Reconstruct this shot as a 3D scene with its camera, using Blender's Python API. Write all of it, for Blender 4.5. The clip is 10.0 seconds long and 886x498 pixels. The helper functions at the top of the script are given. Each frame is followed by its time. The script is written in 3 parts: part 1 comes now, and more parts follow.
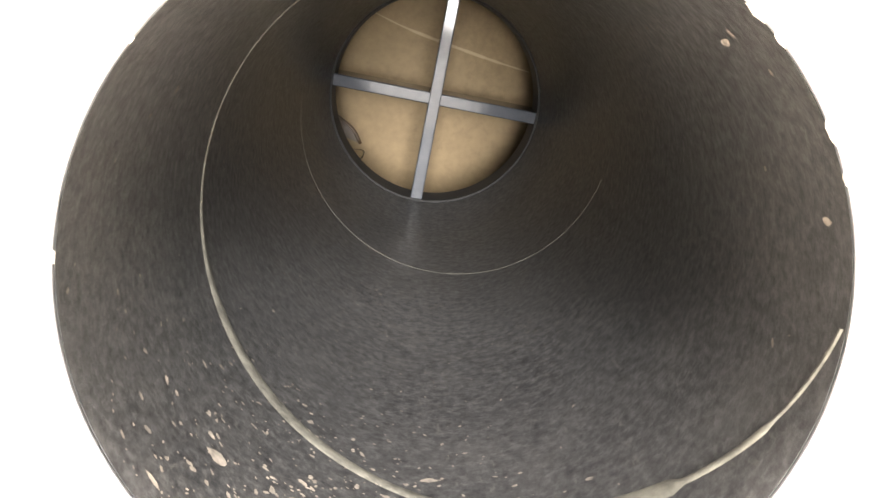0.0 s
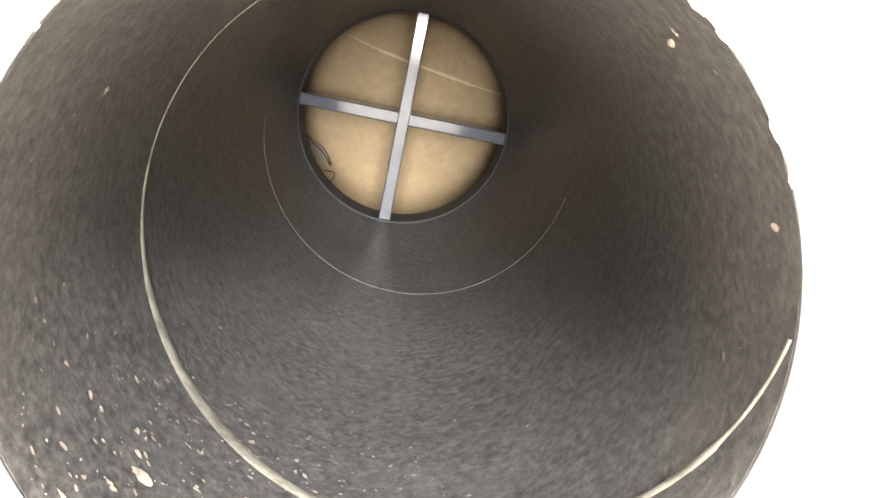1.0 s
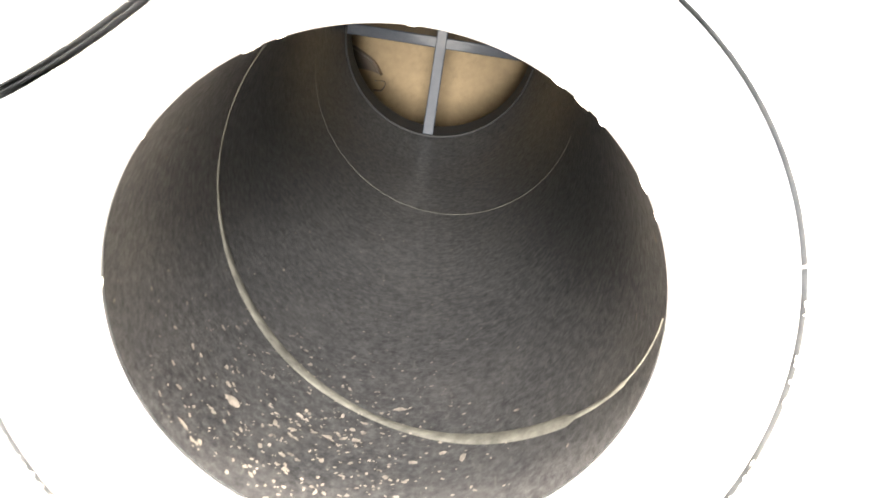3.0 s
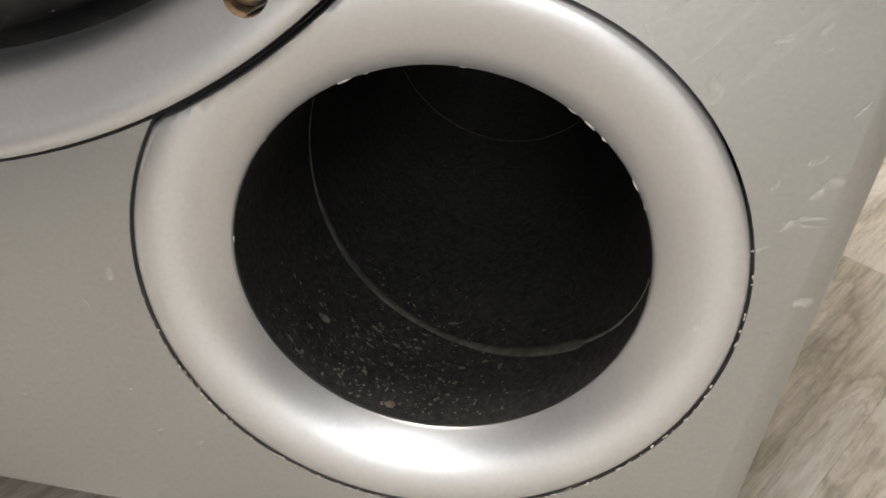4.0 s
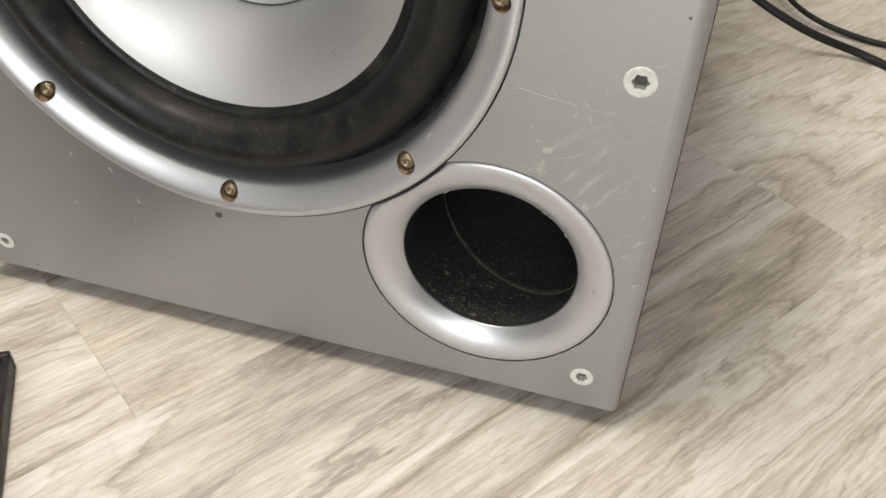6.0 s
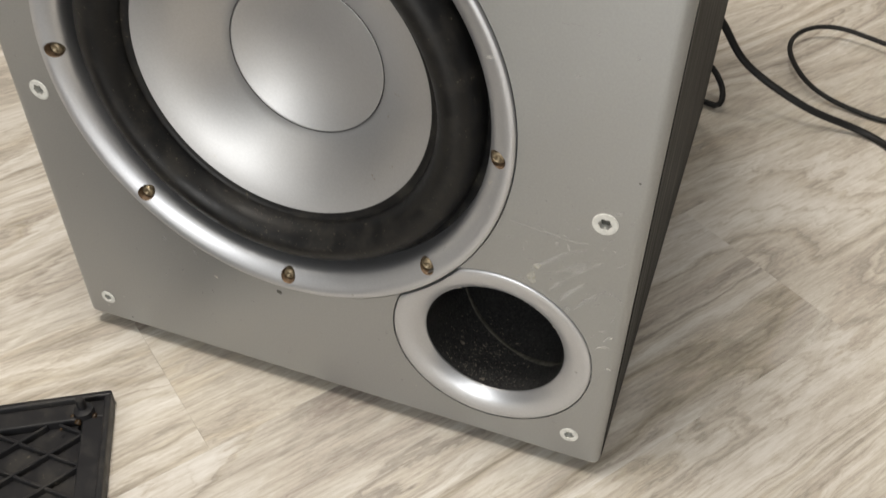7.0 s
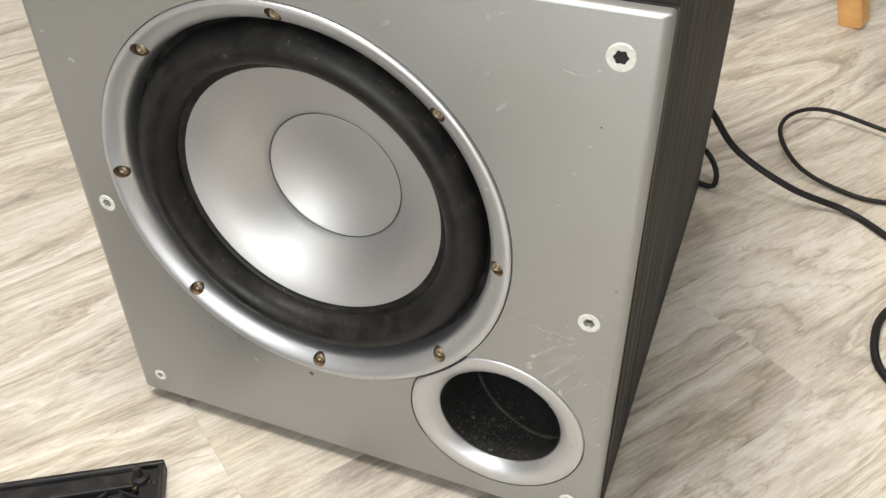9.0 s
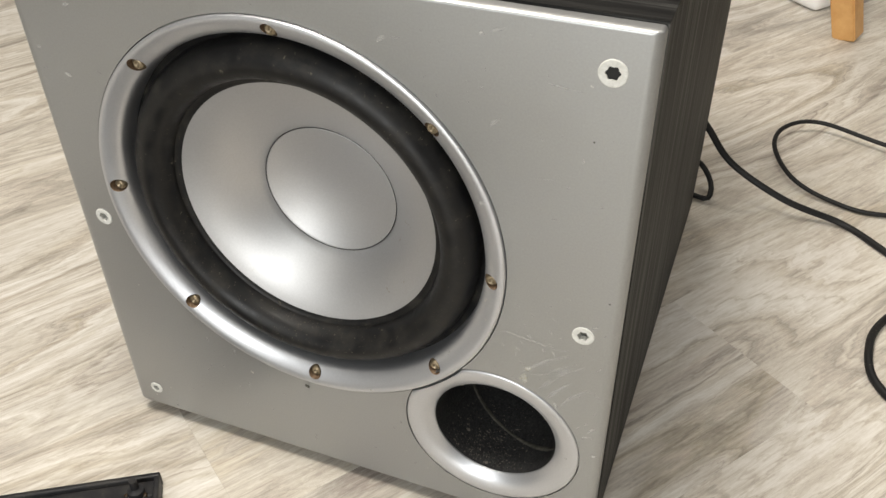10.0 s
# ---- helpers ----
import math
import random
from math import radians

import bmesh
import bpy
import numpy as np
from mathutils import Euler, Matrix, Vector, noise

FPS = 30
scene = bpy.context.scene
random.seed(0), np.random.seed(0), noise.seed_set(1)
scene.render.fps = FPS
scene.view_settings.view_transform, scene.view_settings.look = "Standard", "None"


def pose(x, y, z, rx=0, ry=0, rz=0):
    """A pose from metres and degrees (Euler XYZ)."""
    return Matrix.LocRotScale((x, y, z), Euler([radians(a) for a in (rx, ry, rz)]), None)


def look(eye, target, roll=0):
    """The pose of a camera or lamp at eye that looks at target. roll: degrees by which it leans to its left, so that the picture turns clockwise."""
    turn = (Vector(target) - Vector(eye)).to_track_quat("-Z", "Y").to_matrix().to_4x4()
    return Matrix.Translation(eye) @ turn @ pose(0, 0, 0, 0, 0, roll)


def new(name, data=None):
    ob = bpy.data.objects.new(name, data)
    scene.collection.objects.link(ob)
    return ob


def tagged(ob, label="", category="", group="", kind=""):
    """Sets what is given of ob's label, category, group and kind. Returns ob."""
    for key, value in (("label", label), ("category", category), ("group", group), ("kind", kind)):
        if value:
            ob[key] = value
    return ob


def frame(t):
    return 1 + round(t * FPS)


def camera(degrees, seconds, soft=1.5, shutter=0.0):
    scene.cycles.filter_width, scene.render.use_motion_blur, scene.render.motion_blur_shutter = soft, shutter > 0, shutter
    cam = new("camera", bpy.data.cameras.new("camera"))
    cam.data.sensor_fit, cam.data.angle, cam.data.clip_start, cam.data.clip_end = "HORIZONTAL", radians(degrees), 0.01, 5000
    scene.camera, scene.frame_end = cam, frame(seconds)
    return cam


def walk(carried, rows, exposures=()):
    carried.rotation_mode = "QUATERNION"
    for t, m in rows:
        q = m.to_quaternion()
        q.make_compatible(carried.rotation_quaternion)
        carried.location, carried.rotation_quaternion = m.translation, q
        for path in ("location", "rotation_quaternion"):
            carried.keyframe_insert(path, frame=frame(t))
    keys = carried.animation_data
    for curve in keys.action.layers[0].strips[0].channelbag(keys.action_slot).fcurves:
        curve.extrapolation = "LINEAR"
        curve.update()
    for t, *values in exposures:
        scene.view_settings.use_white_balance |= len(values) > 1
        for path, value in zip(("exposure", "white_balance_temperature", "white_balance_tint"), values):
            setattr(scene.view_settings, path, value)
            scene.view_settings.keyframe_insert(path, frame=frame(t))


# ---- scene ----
cam = camera(52.05, 10.0, shutter=0.25)
PATH = [
    (0, (-0.07901, -0.08073, 0.10238), (-0.04642, 0.40319, -0.01907), 11.40),
    (0.5, (-0.07566, -0.07836, 0.09750), (-0.03683, 0.40744, -0.01425), 11.81),
    (1, (-0.07306, -0.07677, 0.10000), (-0.03434, 0.41062, -0.00463), 11.85),
    (1.5, (-0.07213, -0.07774, 0.09996), (-0.02846, 0.40844, -0.00833), 11.92),
    (2, (-0.07368, -0.07964, 0.10096), (-0.02748, 0.40484, -0.01372), 12.06),
    (2.5, (-0.07278, -0.08879, 0.11046), (-0.03734, 0.38935, -0.03141), 11.26),
    (2.7, (-0.06978, -0.09678, 0.11826), (-0.04278, 0.37725, -0.03846), 10.61),
    (3, (-0.06666, -0.11015, 0.13262), (-0.05415, 0.35317, -0.05496), 9.33),
    (3.2, (-0.06788, -0.11612, 0.14004), (-0.06191, 0.33875, -0.06747), 9.02),
    (4.3, (-0.06399, -0.14977, 0.19409), (-0.08493, 0.25312, -0.10127), 8.11),
    (4.5, (-0.05879, -0.15902, 0.21460), (-0.08647, 0.22543, -0.10388), 7.08),
    (4.7, (-0.06203, -0.18262, 0.22171), (-0.08656, 0.20148, -0.09746), 9.27),
    (4.9, (-0.05614, -0.20036, 0.24618), (-0.09972, 0.16818, -0.08890), 7.37),
    (5, (-0.04719, -0.20575, 0.26183), (-0.10363, 0.14887, -0.08611), 5.40),
    (5.2, (-0.03899, -0.22399, 0.28133), (-0.08985, 0.13890, -0.05885), 6.40),
    (5.3, (-0.03670, -0.23472, 0.28929), (-0.09450, 0.13349, -0.04400), 6.18),
    (5.5, (-0.03098, -0.24559, 0.30660), (-0.10251, 0.11977, -0.02716), 4.88),
    (5.7, (-0.02463, -0.26657, 0.32120), (-0.10764, 0.10180, -0.00654), 3.82),
    (6.8, (0.01710, -0.31698, 0.43508), (-0.10525, 0.02516, 0.09161), 0.37),
    (7, (0.01822, -0.32372, 0.45155), (-0.10809, 0.02471, 0.11593), 0.86),
    (7.2, (0.01729, -0.33242, 0.46038), (-0.11097, 0.02380, 0.13380), 1.33),
    (7.5, (0.01852, -0.33225, 0.47501), (-0.11571, 0.02540, 0.15241), 0.70),
    (8, (0.02227, -0.33693, 0.49156), (-0.11105, 0.02352, 0.17171), 0.52),
    (8.5, (0.03115, -0.34702, 0.51081), (-0.10910, 0.01226, 0.19261), -0.17),
    (9, (0.04068, -0.35463, 0.52371), (-0.10533, 0.00279, 0.20601), -1.10),
    (9.5, (0.04118, -0.35543, 0.52564), (-0.10673, 0.00266, 0.20959), -1.14),
    (10, (0.04268, -0.35532, 0.52664), (-0.10342, 0.00609, 0.21352), -1.02),
]
# stops by which the clip's camera opens up for the dark inside of the tube
walk(cam, [(t, look(eye, target, roll)) for t, eye, target, roll in PATH],
     [(0.0, 4.0, 7250, 13), (0.8, 4.45, 7300, 13), (2.6, 4.7, 7300, 13), (3.0, 4.1, 7250, 12), (3.2, 3.1, 7100, 11), (4.3, -0.40, 7100, 11), (4.7, -0.3, 7050, 12),
      (5.3, -0.12, 7000, 11), (5.7, -0.08, 6950, 10), (7.0, -0.32, 6950, 10), (7.5, -0.15, 6950, 10), (8.0, 0.05, 6900, 9), (9.0, 0.1, 6900, 9), (9.6, -0.02, 6900, 9), (10.0, -0.05, 6900, 9)])

FLOOR = -0.012  # the box stands on 12 mm feet; z = 0 is its underside

# ---- world and lamps ----
world = bpy.data.worlds.new("world")
scene.world = world
world.use_nodes = True
world.node_tree.nodes["Background"].inputs[0].default_value = (0.5, 0.55, 0.6, 1)
world.node_tree.nodes["Background"].inputs[1].default_value = 0.02


def area_lamp(name, m, sx, sy, watts, colour, disk=False):
    data = bpy.data.lights.new(name, "AREA")
    data.shape = "DISK" if disk else "RECTANGLE"
    data.size, data.energy, data.color = sx, watts, colour
    if not disk:
        data.size_y = sy
    ob = new(name, data)
    ob.matrix_world = m
    return ob


CEILING = 2.45
# x, y, height, size and watts of the added, unseen light panels; the first hangs low on cords
# hung low, it brightens the floor just before the box
ADDED_PANELS = ((-0.27, -0.10, 1.40, 0.40, 18.0), (1.3, 0.5, CEILING, 0.58, 11.0), (-0.7, 1.5, CEILING, 0.58, 11.0), (-1.55, -2.1, CEILING, 0.58, 3.0))
for lx, ly, lz, size, watts in ADDED_PANELS:
    area_lamp("ceiling_light", look((lx, ly, lz - 0.035), (lx, ly, 0)), size, size, watts, (1.0, 0.955, 0.90))
FILL_WIN = (-0.40, 0.26, 0.02, 2.15)  # x, x, z, z of the opening of a tall window, unseen and added to light the tube
area_lamp("window_light", look(((FILL_WIN[0] + FILL_WIN[1]) / 2, -2.82, (FILL_WIN[2] + FILL_WIN[3]) / 2), ((FILL_WIN[0] + FILL_WIN[1]) / 2, 0, (FILL_WIN[2] + FILL_WIN[3]) / 2)), FILL_WIN[1] - FILL_WIN[0] - 0.12, FILL_WIN[3] - FILL_WIN[2] - 0.12, 62.0, (0.93, 0.965, 1.0))


# ---- materials ----
def material(name, rough=0.5, metal=0.0, colour=(0.5, 0.5, 0.5)):
    m = bpy.data.materials.new(name)
    m.use_nodes = True
    b = m.node_tree.nodes["Principled BSDF"]
    b.inputs["Base Color"].default_value = (*colour, 1)
    b.inputs["Roughness"].default_value = rough
    b.inputs["Metallic"].default_value = metal
    return m, m.node_tree, b


def node(nt, kind, **values):
    n = nt.nodes.new(kind)
    for key, value in values.items():
        key = key.replace("_", " ")
        for s in n.inputs:
            if s.name == key and s.enabled:
                s.default_value = value
    return n


def coords(nt, scale=(1, 1, 1), shift=None):
    tc = nt.nodes.new("ShaderNodeTexCoord")
    mp = nt.nodes.new("ShaderNodeMapping")
    mp.inputs["Scale"].default_value = scale
    nt.links.new(tc.outputs["Object"], mp.inputs["Vector"])
    if shift is not None:
        nt.links.new(shift, mp.inputs["Location"])
    return mp.outputs["Vector"]


def noise_of(nt, vec, scale, detail=4.0, rough=0.55, distort=0.0):
    n = node(nt, "ShaderNodeTexNoise", Scale=scale, Detail=detail, Roughness=rough, Distortion=distort)
    nt.links.new(vec, n.inputs["Vector"])
    return n.outputs["Fac"]


def ramp(nt, fac, stops):
    r = nt.nodes.new("ShaderNodeValToRGB")
    e = r.color_ramp.elements
    while len(e) < len(stops):
        e.new(0.5)
    for el, (pos, col) in zip(e, stops):
        el.position = pos
        el.color = (*col, 1) if len(col) == 3 else col
    nt.links.new(fac, r.inputs["Fac"])
    return r.outputs["Color"]


def grey(v):
    return (v, v, v)


def mixed(nt, fac, a, b, how="MIX"):
    m = nt.nodes.new("ShaderNodeMix")
    m.data_type, m.blend_type = "RGBA", how
    for sock, val in ((m.inputs[0], fac), (m.inputs[6], a), (m.inputs[7], b)):
        if isinstance(val, (int, float)):
            sock.default_value = val
        elif isinstance(val, tuple):
            sock.default_value = (*val, 1)
        else:
            nt.links.new(val, sock)
    return m.outputs[2]


def bump(nt, bsdf, height, strength=0.2, distance=0.0005):
    b = node(nt, "ShaderNodeBump", Strength=strength, Distance=distance)
    nt.links.new(height, b.inputs["Height"])
    nt.links.new(b.outputs["Normal"], bsdf.inputs["Normal"])


def silver(name, base, rough, metal, speck=(0.78, 0.76, 0.70)):
    """Silver paint with a fine flake, rubbed patches and small pale specks."""
    m, nt, b = material(name, rough, metal)
    v = coords(nt)
    large = noise_of(nt, v, 9.0, 5.0)
    col = mixed(nt, large, tuple(c * 0.93 for c in base), tuple(min(1, c * 1.05) for c in base))
    fine = noise_of(nt, v, 900.0, 2.0)
    col = mixed(nt, 0.05, col, ramp(nt, fine, [(0.3, grey(0.2)), (0.7, grey(0.9))]), "OVERLAY")
    spots = ramp(nt, noise_of(nt, v, 150.0, 3.0, 0.6), [(0.70, grey(0)), (0.74, grey(1))])
    where = ramp(nt, noise_of(nt, v, 22.0, 2.0), [(0.52, grey(0)), (0.62, grey(0.8))])
    col = mixed(nt, mixed(nt, 1.0, spots, where, "MULTIPLY"), col, speck)
    nt.links.new(col, b.inputs["Base Color"])
    nt.links.new(ramp(nt, large, [(0.3, grey(rough - 0.05)), (0.75, grey(rough + 0.08))]), b.inputs["Roughness"])
    bump(nt, b, fine, 0.02, 0.0002)
    return m


SILVER = silver("silver_paint", (0.365, 0.374, 0.378), 0.40, 0.82)
SILVER_RING = silver("silver_ring_paint", (0.53, 0.541, 0.566), 0.40, 0.8)
SILVER_CONE = silver("silver_cone", (0.50, 0.50, 0.505), 0.48, 0.8, (0.30, 0.22, 0.13))


def rubber(name, base, rough, dust):
    """Black rubber with dust that lies in patches."""
    m, nt, b = material(name, rough)
    v = coords(nt)
    cloud = noise_of(nt, v, 60.0, 6.0, 0.7)
    fleck = ramp(nt, noise_of(nt, v, 420.0, 2.0), [(0.66, grey(0)), (0.72, grey(1))])
    col = mixed(nt, ramp(nt, cloud, [(0.48, grey(0)), (0.78, grey(dust))]), base, (0.12, 0.108, 0.085))
    col = mixed(nt, mixed(nt, 1.0, fleck, ramp(nt, cloud, [(0.5, grey(0)), (0.7, grey(0.5))]), "MULTIPLY"), col, (0.32, 0.28, 0.2))
    nt.links.new(col, b.inputs["Base Color"])
    nt.links.new(ramp(nt, cloud, [(0.35, grey(rough - 0.08)), (0.7, grey(rough + 0.25))]), b.inputs["Roughness"])
    b.inputs["Specular IOR Level"].default_value = 0.3
    bump(nt, b, noise_of(nt, v, 600.0, 3.0), 0.15, 0.0003)
    return m


RUBBER = rubber("surround_rubber", (0.006, 0.006, 0.0064), 0.42, 0.2)
BLACK = rubber("black_plastic", (0.016, 0.016, 0.018), 0.4, 0.25)
CABLE = rubber("cable_jacket", (0.009, 0.009, 0.0095), 0.5, 0.08)


def paper():
    """Black wound paper, embossed and slightly shiny, with short pale fibres."""
    m, nt, b = material("black_paper", 0.45)
    v = coords(nt)
    body = noise_of(nt, v, 620.0, 5.0, 0.7)
    col = ramp(nt, body, [(0.30, (0.0175, 0.0173, 0.0182)), (0.50, (0.0360, 0.0358, 0.0366)), (0.70, (0.062, 0.0615, 0.0610))])
    fibre = ramp(nt, noise_of(nt, coords(nt, (900, 260, 900)), 1.0, 3.0), [(0.63, grey(0)), (0.74, grey(0.4))])
    col = mixed(nt, fibre, col, (0.090, 0.087, 0.080))
    worn = ramp(nt, noise_of(nt, v, 70.0, 4.0, 0.6), [(0.52, grey(0)), (0.75, grey(0.35))])
    col = mixed(nt, worn, col, (0.060, 0.0585, 0.0575))
    nt.links.new(col, b.inputs["Base Color"])
    nt.links.new(ramp(nt, body, [(0.3, grey(0.46)), (0.7, grey(0.34))]), b.inputs["Roughness"])
    bump(nt, b, body, 0.35, 0.0003)
    b.inputs["Specular IOR Level"].default_value = 0.12
    return m


PAPER = paper()


def veneer(name, scale):
    """Dark grey ash veneer, the grain along the short scale's axis."""
    m, nt, b = material(name, 0.6)
    v = coords(nt, scale)
    grain = noise_of(nt, v, 1.0, 8.0, 0.65, 0.25)
    streak = noise_of(nt, coords(nt, tuple(s * 0.28 for s in scale)), 1.0, 4.0, 0.5, 0.6)
    col = ramp(nt, grain, [(0.40, (0.003, 0.003, 0.003)), (0.49, (0.024, 0.0238, 0.0232)), (0.60, (0.10, 0.099, 0.095))])
    col = mixed(nt, ramp(nt, streak, [(0.38, grey(0.9)), (0.47, grey(0.1)), (0.53, grey(0))]), col, (0.005, 0.005, 0.005))
    nt.links.new(col, b.inputs["Base Color"])
    b.inputs["Specular IOR Level"].default_value = 0.14
    bump(nt, b, grain, 0.5, 0.0005)
    return m


VENEER_UP = veneer("veneer_upright", (260, 260, 5))
VENEER_ACROSS = veneer("veneer_across", (6, 300, 300))


def plank_vinyl():
    """Grey-beige wood-pattern vinyl: streaks that run along each board and close into loops here and there; each board starts at its own place of the grain."""
    m, nt, b = material("plank_vinyl", 0.42)
    info = nt.nodes.new("ShaderNodeObjectInfo")
    off = nt.nodes.new("ShaderNodeVectorMath")
    off.operation = "SCALE"
    off.inputs[0].default_value = (37.0, 91.0, 13.0)
    nt.links.new(info.outputs["Random"], off.inputs["Scale"])
    shift = off.outputs[0]

    def sum_of(a, ka, c, kc):
        n = nt.nodes.new("ShaderNodeMath")
        n.operation = "MULTIPLY"
        nt.links.new(a, n.inputs[0])
        n.inputs[1].default_value = ka
        k = nt.nodes.new("ShaderNodeMath")
        k.operation = "MULTIPLY_ADD"
        nt.links.new(c, k.inputs[0])
        k.inputs[1].default_value = kc
        nt.links.new(n.outputs[0], k.inputs[2])
        return k.outputs[0]

    def line_noise(w, scale, detail, rough):
        n = nt.nodes.new("ShaderNodeTexNoise")
        n.noise_dimensions = "1D"
        nt.links.new(w, n.inputs["W"])
        n.inputs["Scale"].default_value, n.inputs["Detail"].default_value, n.inputs["Roughness"].default_value = scale, detail, rough
        return n.outputs["Fac"]

    hills = noise_of(nt, coords(nt, (1.5, 8.0, 1), shift), 1.0, 1.2, 0.4, 0.25)
    wobble = noise_of(nt, coords(nt, (14.0, 60.0, 1), shift), 1.0, 4.0, 0.6)
    split = nt.nodes.new("ShaderNodeSeparateXYZ")
    nt.links.new(coords(nt, (1, 1, 1), shift), split.inputs[0])
    growth = sum_of(sum_of(hills, 19.0, wobble, 1.3), 1.0, split.outputs["Y"], 26.0)
    wide = line_noise(growth, 0.42, 2.0, 0.5)
    bands = line_noise(growth, 1.25, 4.0, 0.62)
    rings = line_noise(growth, 5.5, 3.0, 0.6)
    fine = noise_of(nt, coords(nt, (22.0, 340.0, 1), shift), 1.0, 6.0, 0.75, 0.5)
    mottle = noise_of(nt, coords(nt, (11.0, 34.0, 1), shift), 1.0, 7.0, 0.72, 0.6)
    col = ramp(nt, wide, [(0.30, (0.490, 0.462, 0.420)), (0.50, (0.57, 0.544, 0.502)), (0.68, (0.655, 0.630, 0.592))])
    col = mixed(nt, 0.54, col, ramp(nt, bands, [(0.27, (0.12, 0.105, 0.095)), (0.43, (0.40, 0.385, 0.37)), (0.58, (0.56, 0.55, 0.54)), (0.75, (0.74, 0.735, 0.725))]), "OVERLAY")
    col = mixed(nt, 0.30, col, ramp(nt, rings, [(0.30, grey(0.14)), (0.46, grey(0.5)), (0.70, grey(0.70))]), "OVERLAY")
    col = mixed(nt, 0.42, col, ramp(nt, mottle, [(0.32, grey(0.22)), (0.5, grey(0.5)), (0.7, grey(0.76))]), "OVERLAY")
    col = mixed(nt, 0.36, col, ramp(nt, fine, [(0.36, (0.16, 0.14, 0.125)), (0.5, (0.48, 0.47, 0.455)), (0.64, (0.74, 0.73, 0.71))]), "OVERLAY")
    tone = ramp(nt, info.outputs["Random"], [(0.0, (0.95, 0.95, 0.955)), (1.0, (1.03, 1.02, 1.0))])
    col = mixed(nt, 1.0, col, tone, "MULTIPLY")
    nt.links.new(col, b.inputs["Base Color"])
    nt.links.new(ramp(nt, fine, [(0.3, grey(0.54)), (0.7, grey(0.42))]), b.inputs["Roughness"])
    b.inputs["Specular IOR Level"].default_value = 0.4
    bump(nt, b, fine, 0.15, 0.0004)
    return m


VINYL = plank_vinyl()


def speckled(name, a, c, scale, rough, metal=0.0, strength=0.1):
    m, nt, b = material(name, rough, metal)
    v = coords(nt)
    n = noise_of(nt, v, scale, 5.0, 0.65)
    nt.links.new(ramp(nt, n, [(0.32, a), (0.7, c)]), b.inputs["Base Color"])
    bump(nt, b, n, strength, 0.0004)
    return m


BOARD = speckled("raw_fibreboard", (0.118, 0.079, 0.035), (0.162, 0.111, 0.052), 260.0, 0.7)
BOARD_PALE = speckled("scratched_fibreboard", (0.22, 0.165, 0.095), (0.26, 0.20, 0.125), 260.0, 0.75)
GLUE = speckled("brown_glue", (0.022, 0.011, 0.003), (0.055, 0.030, 0.009), 90.0, 0.4)
PALE_DUST = speckled("pale_dust", (0.075, 0.066, 0.056), (0.25, 0.218, 0.185), 400.0, 0.85)
BROWN_DUST = speckled("brown_dust", (0.045, 0.038, 0.028), (0.17, 0.145, 0.11), 300.0, 0.85)
SEAM = speckled("paper_seam", (0.048, 0.046, 0.038), (0.125, 0.119, 0.100), 260.0, 0.75, 0.0, 0.5)
SCUFF = speckled("pale_scuff", (0.62, 0.61, 0.58), (0.85, 0.84, 0.80), 300.0, 0.55)
YELLOW_SCUFF = speckled("yellowed_scuff", (0.62, 0.60, 0.49), (0.80, 0.78, 0.68), 300.0, 0.6)
SCUFF_SOLID = speckled("paint_flakes", (0.42, 0.40, 0.36), (0.66, 0.64, 0.58), 600.0, 0.6)
SMEAR = speckled("rubbed_smear", (0.62, 0.63, 0.62), (0.80, 0.80, 0.79), 300.0, 0.5)
nt = SMEAR.node_tree
alpha = ramp(nt, noise_of(nt, coords(nt), 80.0, 5.0, 0.6), [(0.40, grey(0.0)), (0.70, grey(0.36))])
nt.links.new(alpha, nt.nodes["Principled BSDF"].inputs["Alpha"])
nt = YELLOW_SCUFF.node_tree
alpha = ramp(nt, noise_of(nt, coords(nt), 200.0, 4.0, 0.6), [(0.30, grey(0.05)), (0.68, grey(0.45))])
nt.links.new(alpha, nt.nodes["Principled BSDF"].inputs["Alpha"])
nt = SCUFF.node_tree
alpha = ramp(nt, noise_of(nt, coords(nt), 420.0, 4.0, 0.7), [(0.32, grey(0.0)), (0.62, grey(0.29))])
nt.links.new(alpha, nt.nodes["Principled BSDF"].inputs["Alpha"])
MATTE_BLACK = speckled("matte_black_plastic", (0.003, 0.003, 0.003), (0.007, 0.007, 0.007), 200.0, 0.7)
SOCKET = speckled("white_socket_plastic", (0.54, 0.54, 0.51), (0.70, 0.70, 0.67), 500.0, 0.4)
SOCKET_HOLE = speckled("socket_hole", (0.02, 0.022, 0.02), (0.10, 0.10, 0.085), 500.0, 0.5)
BRASS = speckled("brass_screw", (0.14, 0.105, 0.065), (0.38, 0.315, 0.215), 700.0, 0.42, 0.75)
RUST = speckled("rusty_pocket", (0.09, 0.055, 0.032), (0.28, 0.19, 0.12), 500.0, 0.6)
BAR_PLASTIC = speckled("grey_black_plastic", (0.030, 0.034, 0.041), (0.040, 0.044, 0.052), 300.0, 0.08, 0.0, 0.0)
BAR_PLASTIC.node_tree.nodes["Principled BSDF"].inputs["Specular IOR Level"].default_value = 0.1
# both wall colours are kept dark so the unseen walls reflect little light
WALL_PAINT = speckled("wall_paint", (0.21, 0.20, 0.19), (0.25, 0.24, 0.23), 30.0, 0.8)
LOW_BOUNCE_WALL = speckled("low_bounce_wall_paint", (0.15, 0.155, 0.16), (0.19, 0.195, 0.2), 30.0, 0.8)
CEILING_PAINT = speckled("ceiling_paint", (0.74, 0.74, 0.72), (0.8, 0.8, 0.78), 30.0, 0.85)
